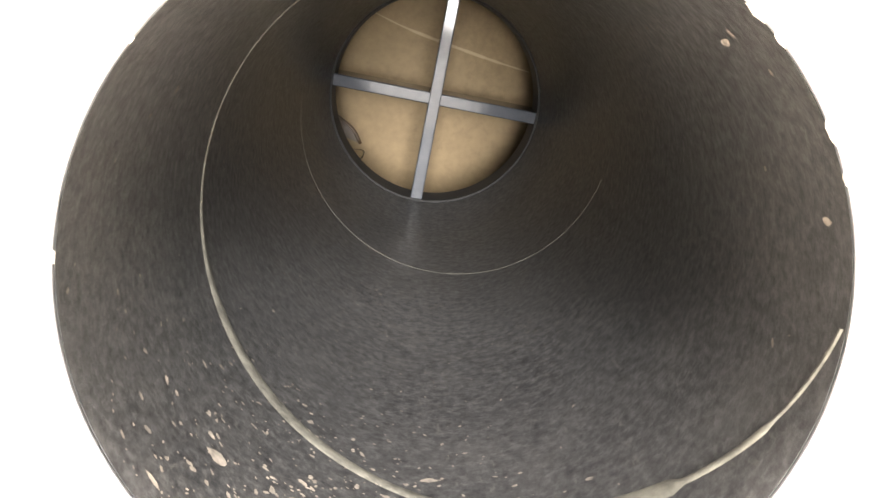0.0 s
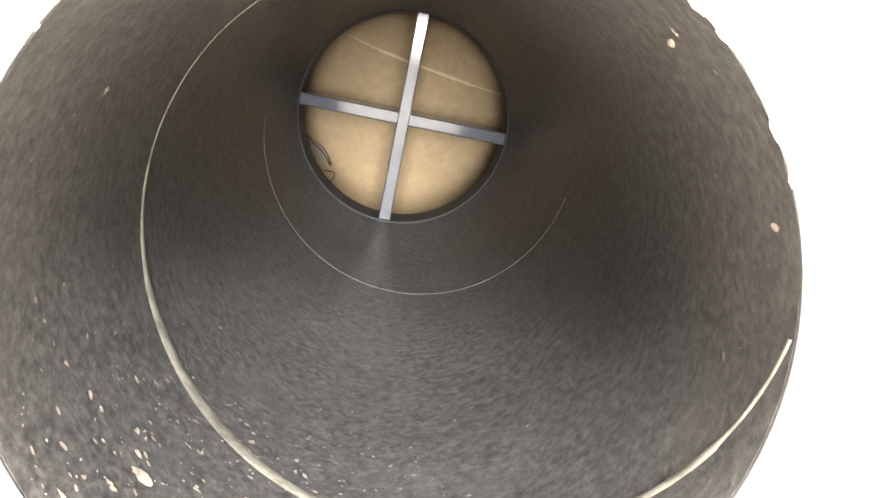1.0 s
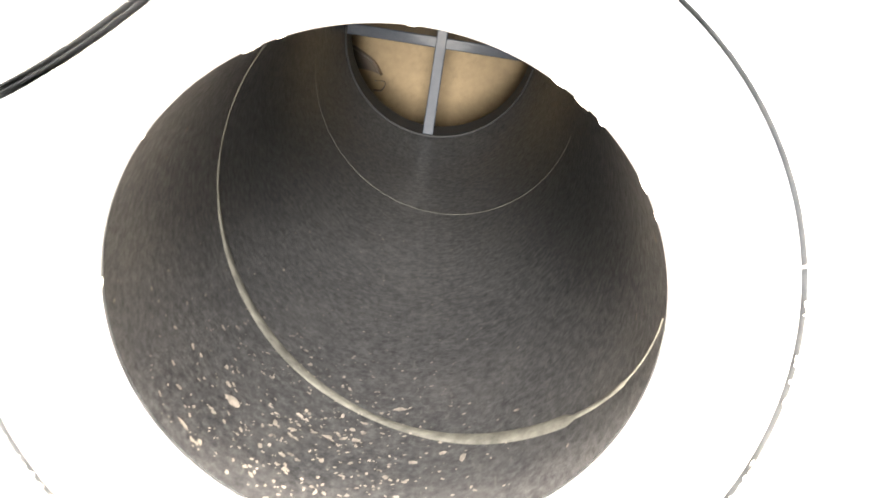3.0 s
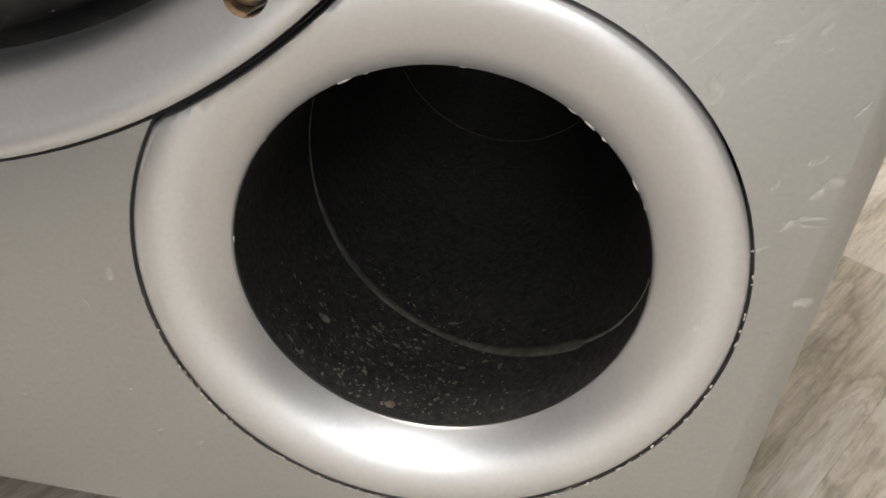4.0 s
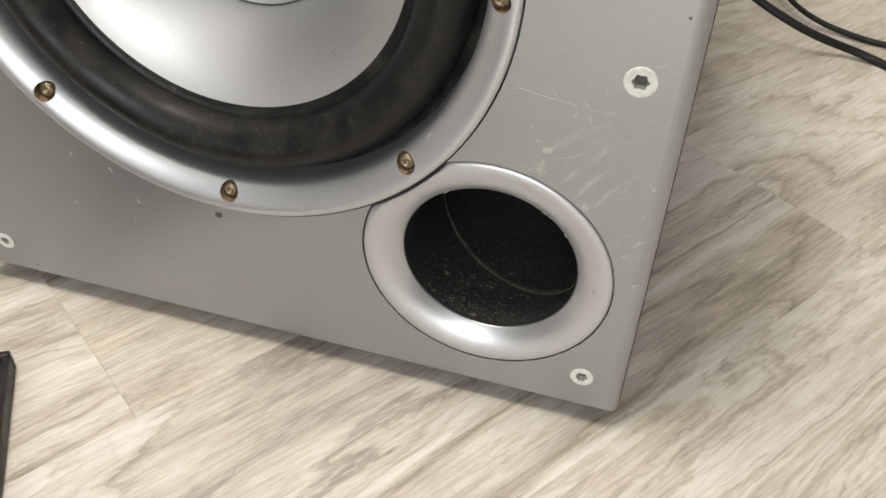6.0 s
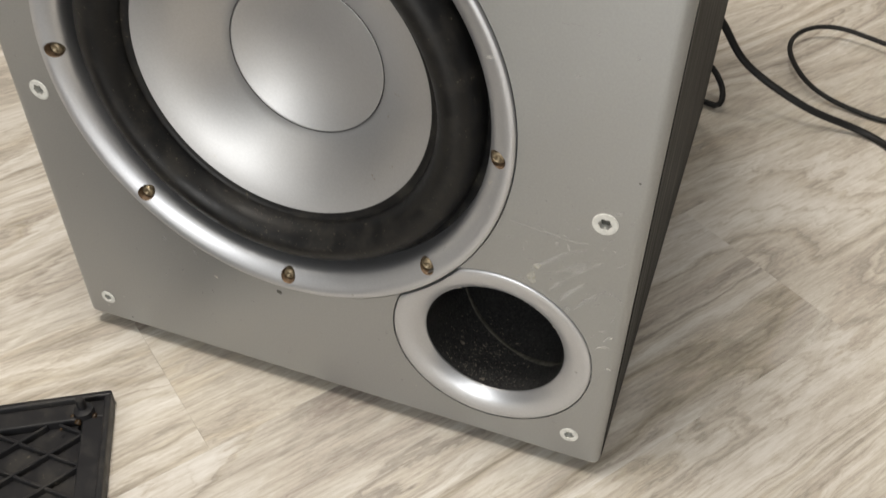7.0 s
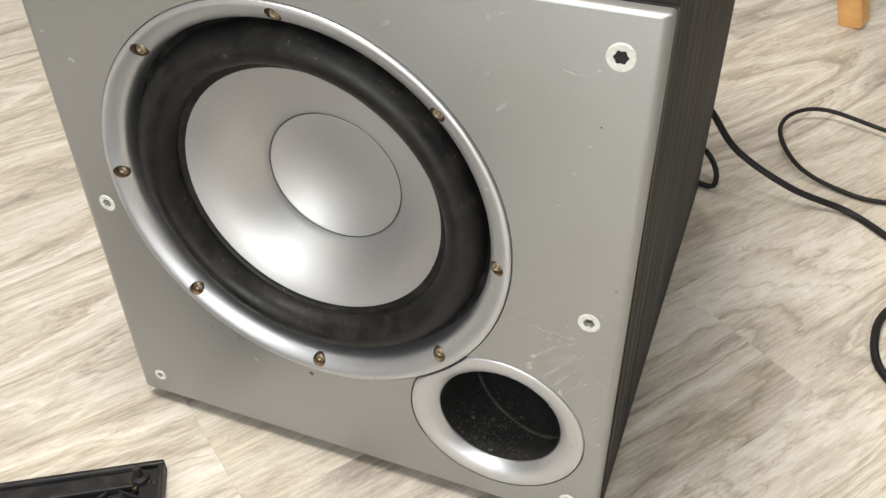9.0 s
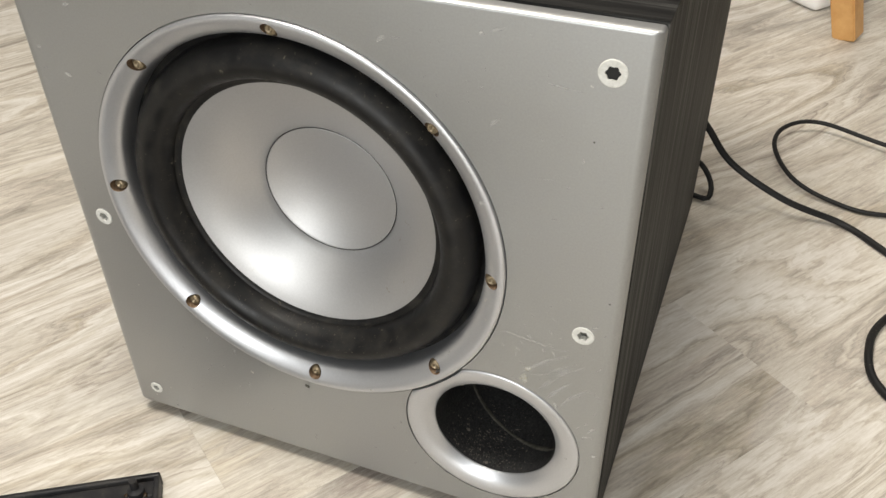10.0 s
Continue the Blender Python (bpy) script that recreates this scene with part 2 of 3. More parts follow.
SCREED = speckled("screed", (0.09, 0.085, 0.08), (0.14, 0.13, 0.12), 40.0, 0.9)
BEECH = speckled("beech_wood", (0.52, 0.27, 0.09), (0.66, 0.38, 0.15), 40.0, 0.4)
WHITE_PLASTIC = speckled("white_plastic", (0.92, 0.92, 0.92), (0.95, 0.95, 0.95), 20.0, 0.35)
LAMP_METAL = speckled("lamp_metal", (0.7, 0.7, 0.7), (0.76, 0.76, 0.76), 60.0, 0.4)
DIFFUSER = material("lamp_diffuser", 0.5, 0.0, (0.9, 0.9, 0.9))[0]


# ---- mesh helpers ----
def mesh_of(name, bm, mat, smooth=None):
    bmesh.ops.recalc_face_normals(bm, faces=bm.faces)
    if smooth is not None:
        for f in bm.faces:
            f.smooth = smooth
    me = bpy.data.meshes.new(name)
    bm.to_mesh(me)
    bm.free()
    me.materials.append(mat)
    return me


def thing(name, at, label, category, **more):
    e = new(name)
    e.empty_display_size = 0.02
    e.location = at
    return tagged(e, label, category, **more)


def part(name, bm, mat, parent, label="", smooth=None, kind=""):
    """One mesh, in world places, under a thing or under a part."""
    ob = new(name, mesh_of(name, bm, mat, smooth))
    ob.parent = parent
    if parent.data is None:
        ob.matrix_parent_inverse = Matrix.Translation(-parent.location)
    return tagged(ob, label, kind=kind)


def solo(name, bm, mat, label, category, smooth=None, **more):
    return tagged(new(name, mesh_of(name, bm, mat, smooth)), label, category, **more)


def box(bm, x0, x1, y0, y1, z0, z1, bevel=0.0, m=None, segments=2):
    got = bmesh.ops.create_cube(bm, size=1.0)
    vs = got["verts"]
    place = Matrix.Translation(((x0 + x1) / 2, (y0 + y1) / 2, (z0 + z1) / 2)) @ Matrix.Diagonal((x1 - x0, y1 - y0, z1 - z0, 1))
    bmesh.ops.transform(bm, matrix=place, verts=vs)
    if bevel:
        es = list({e for v in vs for e in v.link_edges})
        out = bmesh.ops.bevel(bm, geom=es, offset=bevel, segments=segments, profile=0.5, affect="EDGES")
        vs = list({v for f in out["faces"] for v in f.verts} | {v for v in vs if v.is_valid})
    if m is not None:
        bmesh.ops.transform(bm, matrix=m, verts=vs)
    return bm


def lathe(bm, profile, cx, cz, n=96, closed=False, push=None):
    """Revolves (radius, y) round the line along y through cx, cz."""
    rings = []
    for r, y in profile:
        ring = []
        for k in range(n):
            a = 2 * math.pi * k / n
            x, z = cx + r * math.cos(a), cz + r * math.sin(a)
            if push is not None:
                x, z = push(x, z)
            ring.append(bm.verts.new((x, y, z)))
        rings.append(ring)
    pairs = list(zip(rings, rings[1:])) + ([(rings[-1], rings[0])] if closed else [])
    for a, b in pairs:
        for k in range(n):
            j = (k + 1) % n
            bm.faces.new((a[k], a[j], b[j], b[k]))
    return rings


def lid(bm, ring):
    bm.faces.new(ring)


def blob(bm, centre, u, v, w, h, turn, rng, n=9, rough=0.45):
    """A flat patch with an uneven outline."""
    ca, sa = math.cos(turn), math.sin(turn)
    ring = []
    for k in range(n):
        a = 2 * math.pi * k / n
        s = 1 - rough * rng.random()
        p, q = w * s * math.cos(a) / 2, h * s * math.sin(a) / 2
        ring.append(bm.verts.new(centre + u * (p * ca - q * sa) + v * (p * sa + q * ca)))
    bm.faces.new(ring)


def tube_along(bm, points, radius, n=10, step=0.006):
    """A round cord through the points."""
    pts = [Vector(p) for p in points]
    pts = [2 * pts[0] - pts[1]] + pts + [2 * pts[-1] - pts[-2]]
    line = []
    for i in range(1, len(pts) - 2):
        p0, p1, p2, p3 = pts[i - 1:i + 3]
        k = max(2, int((p2 - p1).length / step))
        for j in range(k):
            t = j / k
            line.append(0.5 * ((2 * p1) + (p2 - p0) * t + (2 * p0 - 5 * p1 + 4 * p2 - p3) * t * t + (3 * p1 - p0 - 3 * p2 + p3) * t ** 3))
    line.append(pts[-2])
    rings, up = [], Vector((0, 0, 1))
    for i, p in enumerate(line):
        d = (line[min(i + 1, len(line) - 1)] - line[max(i - 1, 0)]).normalized()
        side = d.cross(up).normalized() if abs(d.dot(up)) < 0.95 else d.cross(Vector((0, 1, 0))).normalized()
        top = side.cross(d)
        rings.append([bm.verts.new(p + radius * (math.cos(a) * side + math.sin(a) * top)) for a in (2 * math.pi * k / n for k in range(n))])
    for a, b in zip(rings, rings[1:]):
        for k in range(n):
            bm.faces.new((a[k], a[(k + 1) % n], b[(k + 1) % n], b[k]))
    lid(bm, rings[0])
    lid(bm, rings[-1])


# ---- the room ----
# walls and ceiling are unseen; they close the room and set its reflected light
XA, XB, YA, YB = -2.6, 2.6, -2.8, 2.6


def slab(name, x0, x1, y0, y1, z0, z1, mat, label, category):
    bm = bmesh.new()
    box(bm, x0, x1, y0, y1, z0, z1)
    return solo(name, bm, mat, label, category, False, kind="structure")


slab("wall_north", XA, XB, YB, YB + 0.1, FLOOR, CEILING, WALL_PAINT, "unseen plain grey wall that closes the room", "wall")
bm = bmesh.new()
box(bm, XA, FILL_WIN[0], YA - 0.1, YA, FLOOR, CEILING)
box(bm, FILL_WIN[1], XB, YA - 0.1, YA, FLOOR, CEILING)
box(bm, FILL_WIN[0], FILL_WIN[1], YA - 0.1, YA, FLOOR, FILL_WIN[2])
box(bm, FILL_WIN[0], FILL_WIN[1], YA - 0.1, YA, FILL_WIN[3], CEILING)
solo("wall_south", bm, LOW_BOUNCE_WALL, "unseen wall, dark grey to dim reflections, with the added window", "wall", False, kind="structure")
# frame round the added light opening, behind the camera
bm = bmesh.new()
for x0, x1, z0, z1 in ((FILL_WIN[0], FILL_WIN[1], FILL_WIN[2], FILL_WIN[2] + 0.05), (FILL_WIN[0], FILL_WIN[1], FILL_WIN[3] - 0.05, FILL_WIN[3]), (FILL_WIN[0], FILL_WIN[0] + 0.05, FILL_WIN[2] + 0.05, FILL_WIN[3] - 0.05), (FILL_WIN[1] - 0.05, FILL_WIN[1], FILL_WIN[2] + 0.05, FILL_WIN[3] - 0.05)):
    box(bm, x0, x1, YA - 0.08, YA - 0.03, z0, z1)
solo("window_1", bm, WHITE_PLASTIC, "white frame of the added window, out of view", "window", False, kind="structure")
slab("wall_east", XB, XB + 0.1, YA, YB, FLOOR, CEILING, WALL_PAINT, "unseen plain grey wall that closes the room", "wall")
slab("wall_west", XA - 0.1, XA, YA, YB, FLOOR, CEILING, WALL_PAINT, "unseen plain grey wall that closes the room", "wall")
slab("ceiling", XA - 0.1, XB + 0.1, YA - 0.1, YB + 0.1, CEILING, CEILING + 0.1, CEILING_PAINT, "plain white ceiling", "ceiling")
floor = slab("floor", XA - 0.1, XB + 0.1, YA - 0.1, YB + 0.1, FLOOR - 0.08, FLOOR - 0.004, SCREED, "floor of grey-beige wood-pattern vinyl planks", "floor")

# housings of the added panels, all out of view
for lx, ly, lz, size, _ in ADDED_PANELS:
    hung = lz < CEILING
    lamp = thing("added_hanging_lamp" if hung else "added_ceiling_lamp", (lx, ly, lz), "added square white light panel hung on cords, out of view" if hung else "added square white ceiling light panel, out of view", "lamp", group="light panels")
    bm = bmesh.new()
    a, b = size / 2 + 0.03, size / 2 + 0.005
    for x0, x1, y0, y1 in ((-a, a, -a, -b), (-a, a, b, a), (-a, -b, -b, b), (b, a, -b, b)):
        box(bm, lx + x0, lx + x1, ly + y0, ly + y1, lz - 0.04, lz - 0.001)
    part("frame", bm, LAMP_METAL, lamp)
    bm = bmesh.new()
    box(bm, lx - b, lx + b, ly - b, ly + b, lz - 0.02, lz - 0.002)
    part("diffuser", bm, DIFFUSER, lamp)
    for cx in (-b, b) if hung else ():
        bm = bmesh.new()
        tube_along(bm, [(lx + cx, ly, lz - 0.002), (lx + cx, ly, (lz + CEILING) / 2), (lx + cx, ly, CEILING)], 0.002, 8, 0.2)
        part("cord", bm, LAMP_METAL, lamp)

# ---- the subwoofer ----
WX, WZ = -0.1953, 0.2093  # middle of the woofer
PX, PZ = -0.0706, 0.0747    # middle of the port
W, H, DEPTH, BAFFLE = 0.356, 0.362, 0.405, 0.020
FRONT = 0.008  # thickness of the silver panel
HOLE_W, HOLE_P = 0.1309, 0.0577
RX, RZ = WX + 0.0002, WZ - 0.0013  # the ring's outer edge sits a little off the cone's middle
QX, QZ = PX - 0.0005, PZ + 0.0002

sub = thing("subwoofer", (-W / 2, DEPTH / 2, FLOOR), "scuffed silver-fronted subwoofer with dark wood sides on the floor", "subwoofer")

T = 0.018
for x0, x1 in ((-W, -W + T), (-T, 0.0)):
    bm = bmesh.new()
    box(bm, x0, x1, FRONT + 0.0005, DEPTH, 0.0, H - 0.0012, 0.0)
    part("side_panel", bm, VENEER_UP, sub, "dark grey veneered side panel")
for name, x0, x1, z0, z1 in (("top_panel", -W, 0.0, H - 0.0011, H), ("bottom_panel", -W + T, -T, 0.0004, T)):
    bm = bmesh.new()
    box(bm, x0, x1, FRONT + 0.0006, DEPTH - 0.0004, z0, z1)
    if name == "top_panel":
        box(bm, -W + T + 0.001, -T - 0.001, FRONT + 0.0008, DEPTH - 0.001, H - T, H - 0.0013)
    part(name, bm, VENEER_ACROSS, sub, "dark grey veneered panel")
bm = bmesh.new()
box(bm, -W + T, -T, DEPTH - T, DEPTH - 0.003, T, H - T)
part("back_panel", bm, BLACK, sub, "black back panel")
bm = bmesh.new()
box(bm, -W + T, -T, 0.315, 0.33, T, H - T)
inner = part("inner_board", bm, BOARD, sub, "raw brown fibreboard inside the box")
for fx in (-W + 0.04, -0.04):
    for fy in (0.05, DEPTH - 0.04):
        bm = bmesh.new()
        r0 = lathe(bm, [(0.015, 0), (0.017, 0.003), (0.017, 0.0118)], 0, 0, 24)
        lid(bm, r0[0])
        lid(bm, r0[-1])
        bmesh.ops.transform(bm, matrix=Matrix.Translation((fx, fy, FLOOR)) @ Matrix.Rotation(radians(90), 4, "X"), verts=bm.verts)
        part("foot", bm, RUBBER, sub, "black rubber foot")


def rounded_rect(x0, x1, z0, z1, r, n=5):
    out = []
    for cx, cz, a0 in ((x1 - r, z0 + r, -90), (x1 - r, z1 - r, 0), (x0 + r, z1 - r, 90), (x0 + r, z0 + r, 180)):
        for k in range(n + 1):
            a = radians(a0 + 90 * k / n)
            out.append((cx + r * math.cos(a), cz + r * math.sin(a)))
    return out


def circle(cx, cz, r, n):
    return [(cx + r * math.cos(2 * math.pi * k / n), cz + r * math.sin(2 * math.pi * k / n)) for k in range(n)]


SOCKETS = ((-0.020, 0.339, 0.0068), (-0.020, 0.181, 0.0062), (-0.020, 0.021, 0.0055), (-0.336, 0.339, 0.0064), (-0.336, 0.180, 0.0060), (-0.336, 0.019, 0.0050))


def in_hole(x, z):
    return any(math.hypot(x - a, z - b) < r * 0.85 - 1e-4 for a, b, r in SOCKETS) or math.hypot(x - RX, z - RZ) < HOLE_W - 1e-4 or math.hypot(x - QX, z - QZ) < HOLE_P - 1e-4


bm = bmesh.new()
EDGE, EX, EZ = 0.0035, 0.0058, 0.0018  # depth and widths of the rounding
bx0, bx1, bz0, bz1 = -W + 0.0005, -0.0005, 0.0, H - 0.0012
loops = []
for k in range(7):
    a = radians(90 * k / 6)
    ix, iz = EX * (1 - math.sin(a)), EZ * (1 - math.sin(a))
    loops.append([bm.verts.new((x, EDGE * (1 - math.cos(a)), z)) for x, z in rounded_rect(bx0 + ix, bx1 - ix, bz0 + iz, bz1 - iz, 0.0022 - iz)])
loops.append([bm.verts.new((v.co.x, FRONT, v.co.z)) for v in loops[-1]])
for a, b in zip(loops, loops[1:]):
    for k in range(len(a)):
        j = (k + 1) % len(a)
        f = bm.faces.new((a[k], a[j], b[j], b[k]))
        f.smooth = True
from mathutils.geometry import delaunay_2d_cdt
outline = rounded_rect(bx0 + EX, bx1 - EX, bz0 + EZ, bz1 - EZ, 0.0004)
c1, c2 = circle(RX, RZ, HOLE_W, 144), circle(QX, QZ, HOLE_P, 96)
sockets = [circle(a, b, r * 0.85, 24) for a, b, r in SOCKETS]
pts = [Vector(p) for p in outline + c1 + c2 + sum(sockets, [])]
edges, start = [], 0
for part_loop in (outline, c1, c2, *sockets):
    n = len(part_loop)
    edges += [(start + k, start + (k + 1) % n) for k in range(n)]
    start += n
flat, _, tris, *_ = delaunay_2d_cdt(pts, edges, [list(range(len(outline)))], 1, 1e-6)
for y in (0.0, FRONT):
    vs = [bm.verts.new((p.x, y, p.y)) for p in flat]
    for t in tris:
        mid = sum((flat[i] for i in t), Vector((0, 0))) / len(t)
        if not in_hole(mid.x, mid.y):
            bm.faces.new([vs[i] for i in t])
lathe(bm, [(HOLE_W, 0.0), (HOLE_W, BAFFLE)], RX, RZ, 144)
lathe(bm, [(HOLE_P, 0.0), (HOLE_P, BAFFLE)], QX, QZ, 96)
baffle = part("baffle", bm, SILVER, sub, "scuffed silver front panel with rounded edges")

# the woofer, its ring pierced by eight screw pockets
bm = bmesh.new()
def wide_ring(x, z):
    """Carries the outer edge of the ring over to its own middle."""
    k = max(0.0, min(1.0, (math.hypot(x - WX, z - WZ) - 0.1230) / 0.0078))
    return x + k * (RX - WX), z + k * (RZ - WZ)


lathe(bm, [(0.1303, 0.018), (0.1303, 0.0012), (0.1302, -0.0006), (0.1297, -0.0013), (0.1286, -0.0017), (0.1270, -0.0017), (0.1250, -0.0011), (0.1225, 0.0002),
           (0.1200, 0.0018), (0.1182, 0.0034), (0.1171, 0.0050), (0.1165, 0.0072), (0.1162, 0.0110), (0.1160, 0.018)], WX, WZ, 144, closed=True, push=wide_ring)
woofer = part("woofer_ring", bm, SILVER_RING, sub, "rounded silver ring that holds the woofer", True)
SCREWS = [(WX + 0.1220 * math.cos(radians(a)), WZ + 0.1220 * math.sin(radians(a))) for a in (-3, 43, 88.5, 134, 180.5, 225, 270.5, 315.5)]
bm = bmesh.new()
for sx, sz in SCREWS:
    r0 = lathe(bm, [(0.0045, -0.012), (0.0045, 0.0060)], sx, sz, 24)
    lid(bm, r0[0])
    lid(bm, r0[-1])
cutter = new("cutter", mesh_of("cutter", bm, RUST))
cut = woofer.modifiers.new("pockets", "BOOLEAN")
cut.operation, cut.object, cut.solver = "DIFFERENCE", cutter, "EXACT"
cut.material_mode = "TRANSFER"
pierced = bpy.data.meshes.new_from_object(woofer.evaluated_get(bpy.context.evaluated_depsgraph_get()))
woofer.modifiers.clear()
woofer.data = pierced
bm = bmesh.new()
bm.from_mesh(pierced)
for e in bm.edges:
    if len(e.link_faces) == 2 and e.calc_face_angle() > 0.6:
        e.smooth = False
bm.to_mesh(pierced)
bm.free()
bpy.data.objects.remove(cutter)

for sx, sz in SCREWS:
    bm = bmesh.new()
    lathe(bm, [(0.0037, 0.0075), (0.0037, 0.0032), (0.0034, 0.0022), (0.0027, 0.0015), (0.0015, 0.0013), (0.0012, 0.0029), (0.0002, 0.0031)], sx, sz, 16)
    part("screw", bm, BRASS, woofer, "tarnished brass screw", True)

bm = bmesh.new()
roll = [(0.1164, 0.0172), (0.1122, 0.0172)] + [(0.0999 + 0.0119 * math.cos(radians(a)), 0.0150 - 0.0145 * math.sin(radians(a))) for a in range(0, 181, 10)] + [(0.0880, 0.0151), (0.0850, 0.0153), (0.0830, 0.0163)]
lathe(bm, roll, WX, WZ, 128)
part("surround", bm, RUBBER, woofer, "dusty black rubber surround", True)


def settle(x, z):
    """The inner edge of the cone sits a little off the middle."""
    k = 1 - min(1.0, max(0.0, (math.hypot(x - WX, z - WZ) - 0.0447) / 0.039))
    return x + 0.0030 * k, z - 0.0028 * k


bm = bmesh.new()
lathe(bm, [(0.0836 - 0.0388 * u, 0.0160 + 0.039 * (0.33 * u + 0.35 * u * u)) for u in (k / 12 for k in range(13))] + [(0.0446, 0.0436)], WX, WZ, 128, push=settle)
part("cone", bm, SILVER_CONE, woofer, "silver woofer cone with brown specks", True)
bm = bmesh.new()
cap = [(0.0443, 0.0436), (0.0442, 0.0426)] + [(r, 0.0424 + 0.0102 * (1 - (r / 0.0442) ** 2.1)) for r in (0.0436, 0.0425, 0.041, 0.038, 0.034, 0.030, 0.026, 0.021, 0.016, 0.011, 0.006, 0.0025, 0.0004)]
lid(bm, lathe(bm, cap, WX + 0.0030, WZ - 0.0028, 96)[-1])
part("dust_cap", bm, SILVER_CONE, woofer, "silver dished dust cap", True)
bm = bmesh.new()
lathe(bm, [(0.04445, 0.0425), (0.04435, 0.0424), (0.0442, 0.0425), (0.0442, 0.0440), (0.04445, 0.0440)], WX + 0.0030, WZ - 0.0028, 96, closed=True)
part("cap_joint", bm, MATTE_BLACK, woofer, "thin black joint round the dust cap", True)


rng = random.Random(11)
bm = bmesh.new()
for k in range(300):
    a, phi = radians(rng.gauss(265, 40)), radians(rng.uniform(30, 178))
    rr, yy = 0.0999 + 0.0119 * math.cos(phi), 0.0150 - 0.0145 * math.sin(phi)
    out = Vector((math.cos(a) * math.cos(phi), -math.sin(phi), math.sin(a) * math.cos(phi)))
    c = Vector((WX + rr * math.cos(a), yy, WZ + rr * math.sin(a))) + out * 0.0002
    u = Vector((-math.sin(a), 0, math.cos(a)))
    blob(bm, c, u, u.cross(out), rng.uniform(0.0003, 0.0011), rng.uniform(0.0003, 0.0007), rng.uniform(0, 3.1), rng, 6, 0.5)
part("surround_dust", bm, BROWN_DUST, woofer, "dust on the rubber surround", kind="stuff")


# the port
def clear_of_woofer(x, z):
    far = max(0.0, min(1.0, (math.hypot(x - PX, z - PZ) - 0.045) / 0.011))
    x, z = x + far * (QX - PX), z + far * (QZ - PZ)
    k = max(1.0, 0.1318 / math.hypot(x - RX, z - RZ))
    return RX + (x - RX) * k, RZ + (z - RZ) * k


bm = bmesh.new()
lathe(bm, [(0.0571, 0.014), (0.0571, 0.0006), (0.0567, 0.0), (0.0558, -0.0003), (0.0540, -0.0004), (0.0525, -0.0003), (0.0508, 0.0), (0.0490, 0.0004), (0.0470, 0.0011), (0.0450, 0.0021),
           (0.0432, 0.0034), (0.0418, 0.0046), (0.0408, 0.0055), (0.0403, 0.0061), (0.0402, 0.0065), (0.0408, 0.0067), (0.0409, 0.014)], PX, PZ, 128, push=clear_of_woofer)
port = part("port_ring", bm, SILVER_RING, sub, "chipped silver ring round the port", True)
R = 0.0402
bm = bmesh.new()
lathe(bm, [(R, 0.0067), (R, 0.0069), (R, 0.0075), (R, 0.05), (R, 0.1), (R, 0.15), (R, 0.2), (R - 0.0007, 0.213), (R - 0.0020, 0.226), (R - 0.0036, 0.2362), (R - 0.0037, 0.2368), (R - 0.0030, 0.2368), (R + 0.003, 0.2368), (R + 0.003, 0.0145)], PX, PZ, 128, closed=True)
tube = part("port_tube", bm, PAPER, port, "black wound paper tube", True)


def on_tube(a, y, lift=0.0):
    r = R - lift
    return Vector((PX + r * math.cos(radians(a)), y, PZ + r * math.sin(radians(a))))


bm = bmesh.new()
rows = []
a = 372.0
while a > -230:
    y = 0.0134 + (350 - a) * 0.00034
    if y > 0.1 and math.sin(radians(a)) > -0.05 or y > 0.2:
        rows.append(None)
    elif y > 0.0075:
        depth = min(1.0, y / 0.16)
        half = (0.0025 - 0.0018 * depth) * (0.8 + 0.5 * noise.noise((a * 0.02, 3.1, 0))) * (0.18 if a > 345 else 0.4 if a > 325 else min(1.0, max(0.02, 0.35 - 1.3 * math.sin(radians(a)))) * (1.0 if y < 0.1 else 0.15))
        rise = 0.00022 if y < 0.1 else 0.0001
        wob = 0.0004 * noise.noise((a * 0.03, 0, 7.0))
        rows.append([bm.verts.new(on_tube(a, y + wob + d * half, lift)) for d, lift in ((-1, 0.00003), (-0.6, rise), (0.6, rise), (1, 0.00003))])
    a -= 2.5
for p, q in zip(rows, rows[1:]):
    for k in range(3 if p and q else 0):
        bm.faces.new((p[k], p[k + 1], q[k + 1], q[k]))
part("seam", bm, SEAM, port, "pale spiral seam of the paper tube", True)

bm = bmesh.new()
lathe(bm, [(R + 0.0028, 0.2370), (R - 0.0037, 0.2370), (R - 0.0043, 0.2374), (R - 0.0044, 0.252), (R + 0.0028, 0.252)], PX, PZ, 96, closed=True)
part("end_ring", bm, MATTE_BLACK, port, "dark plastic ring at the tube's far end")
for name, sx, sz in (("brace_bar", R - 0.002, 0.0021), ("brace_bar", 0.0021, R - 0.002)):
    bm = bmesh.new()
    y0 = 0.2385 if sx < sz else 0.2387
    box(bm, PX - sx, PX + sx, y0, 0.2605, PZ - sz, PZ + sz, 0.0004)
    part(name, bm, BAR_PLASTIC, port, "dark grey plastic cross bar")


rng = random.Random(5)
bm = bmesh.new()
made = 0
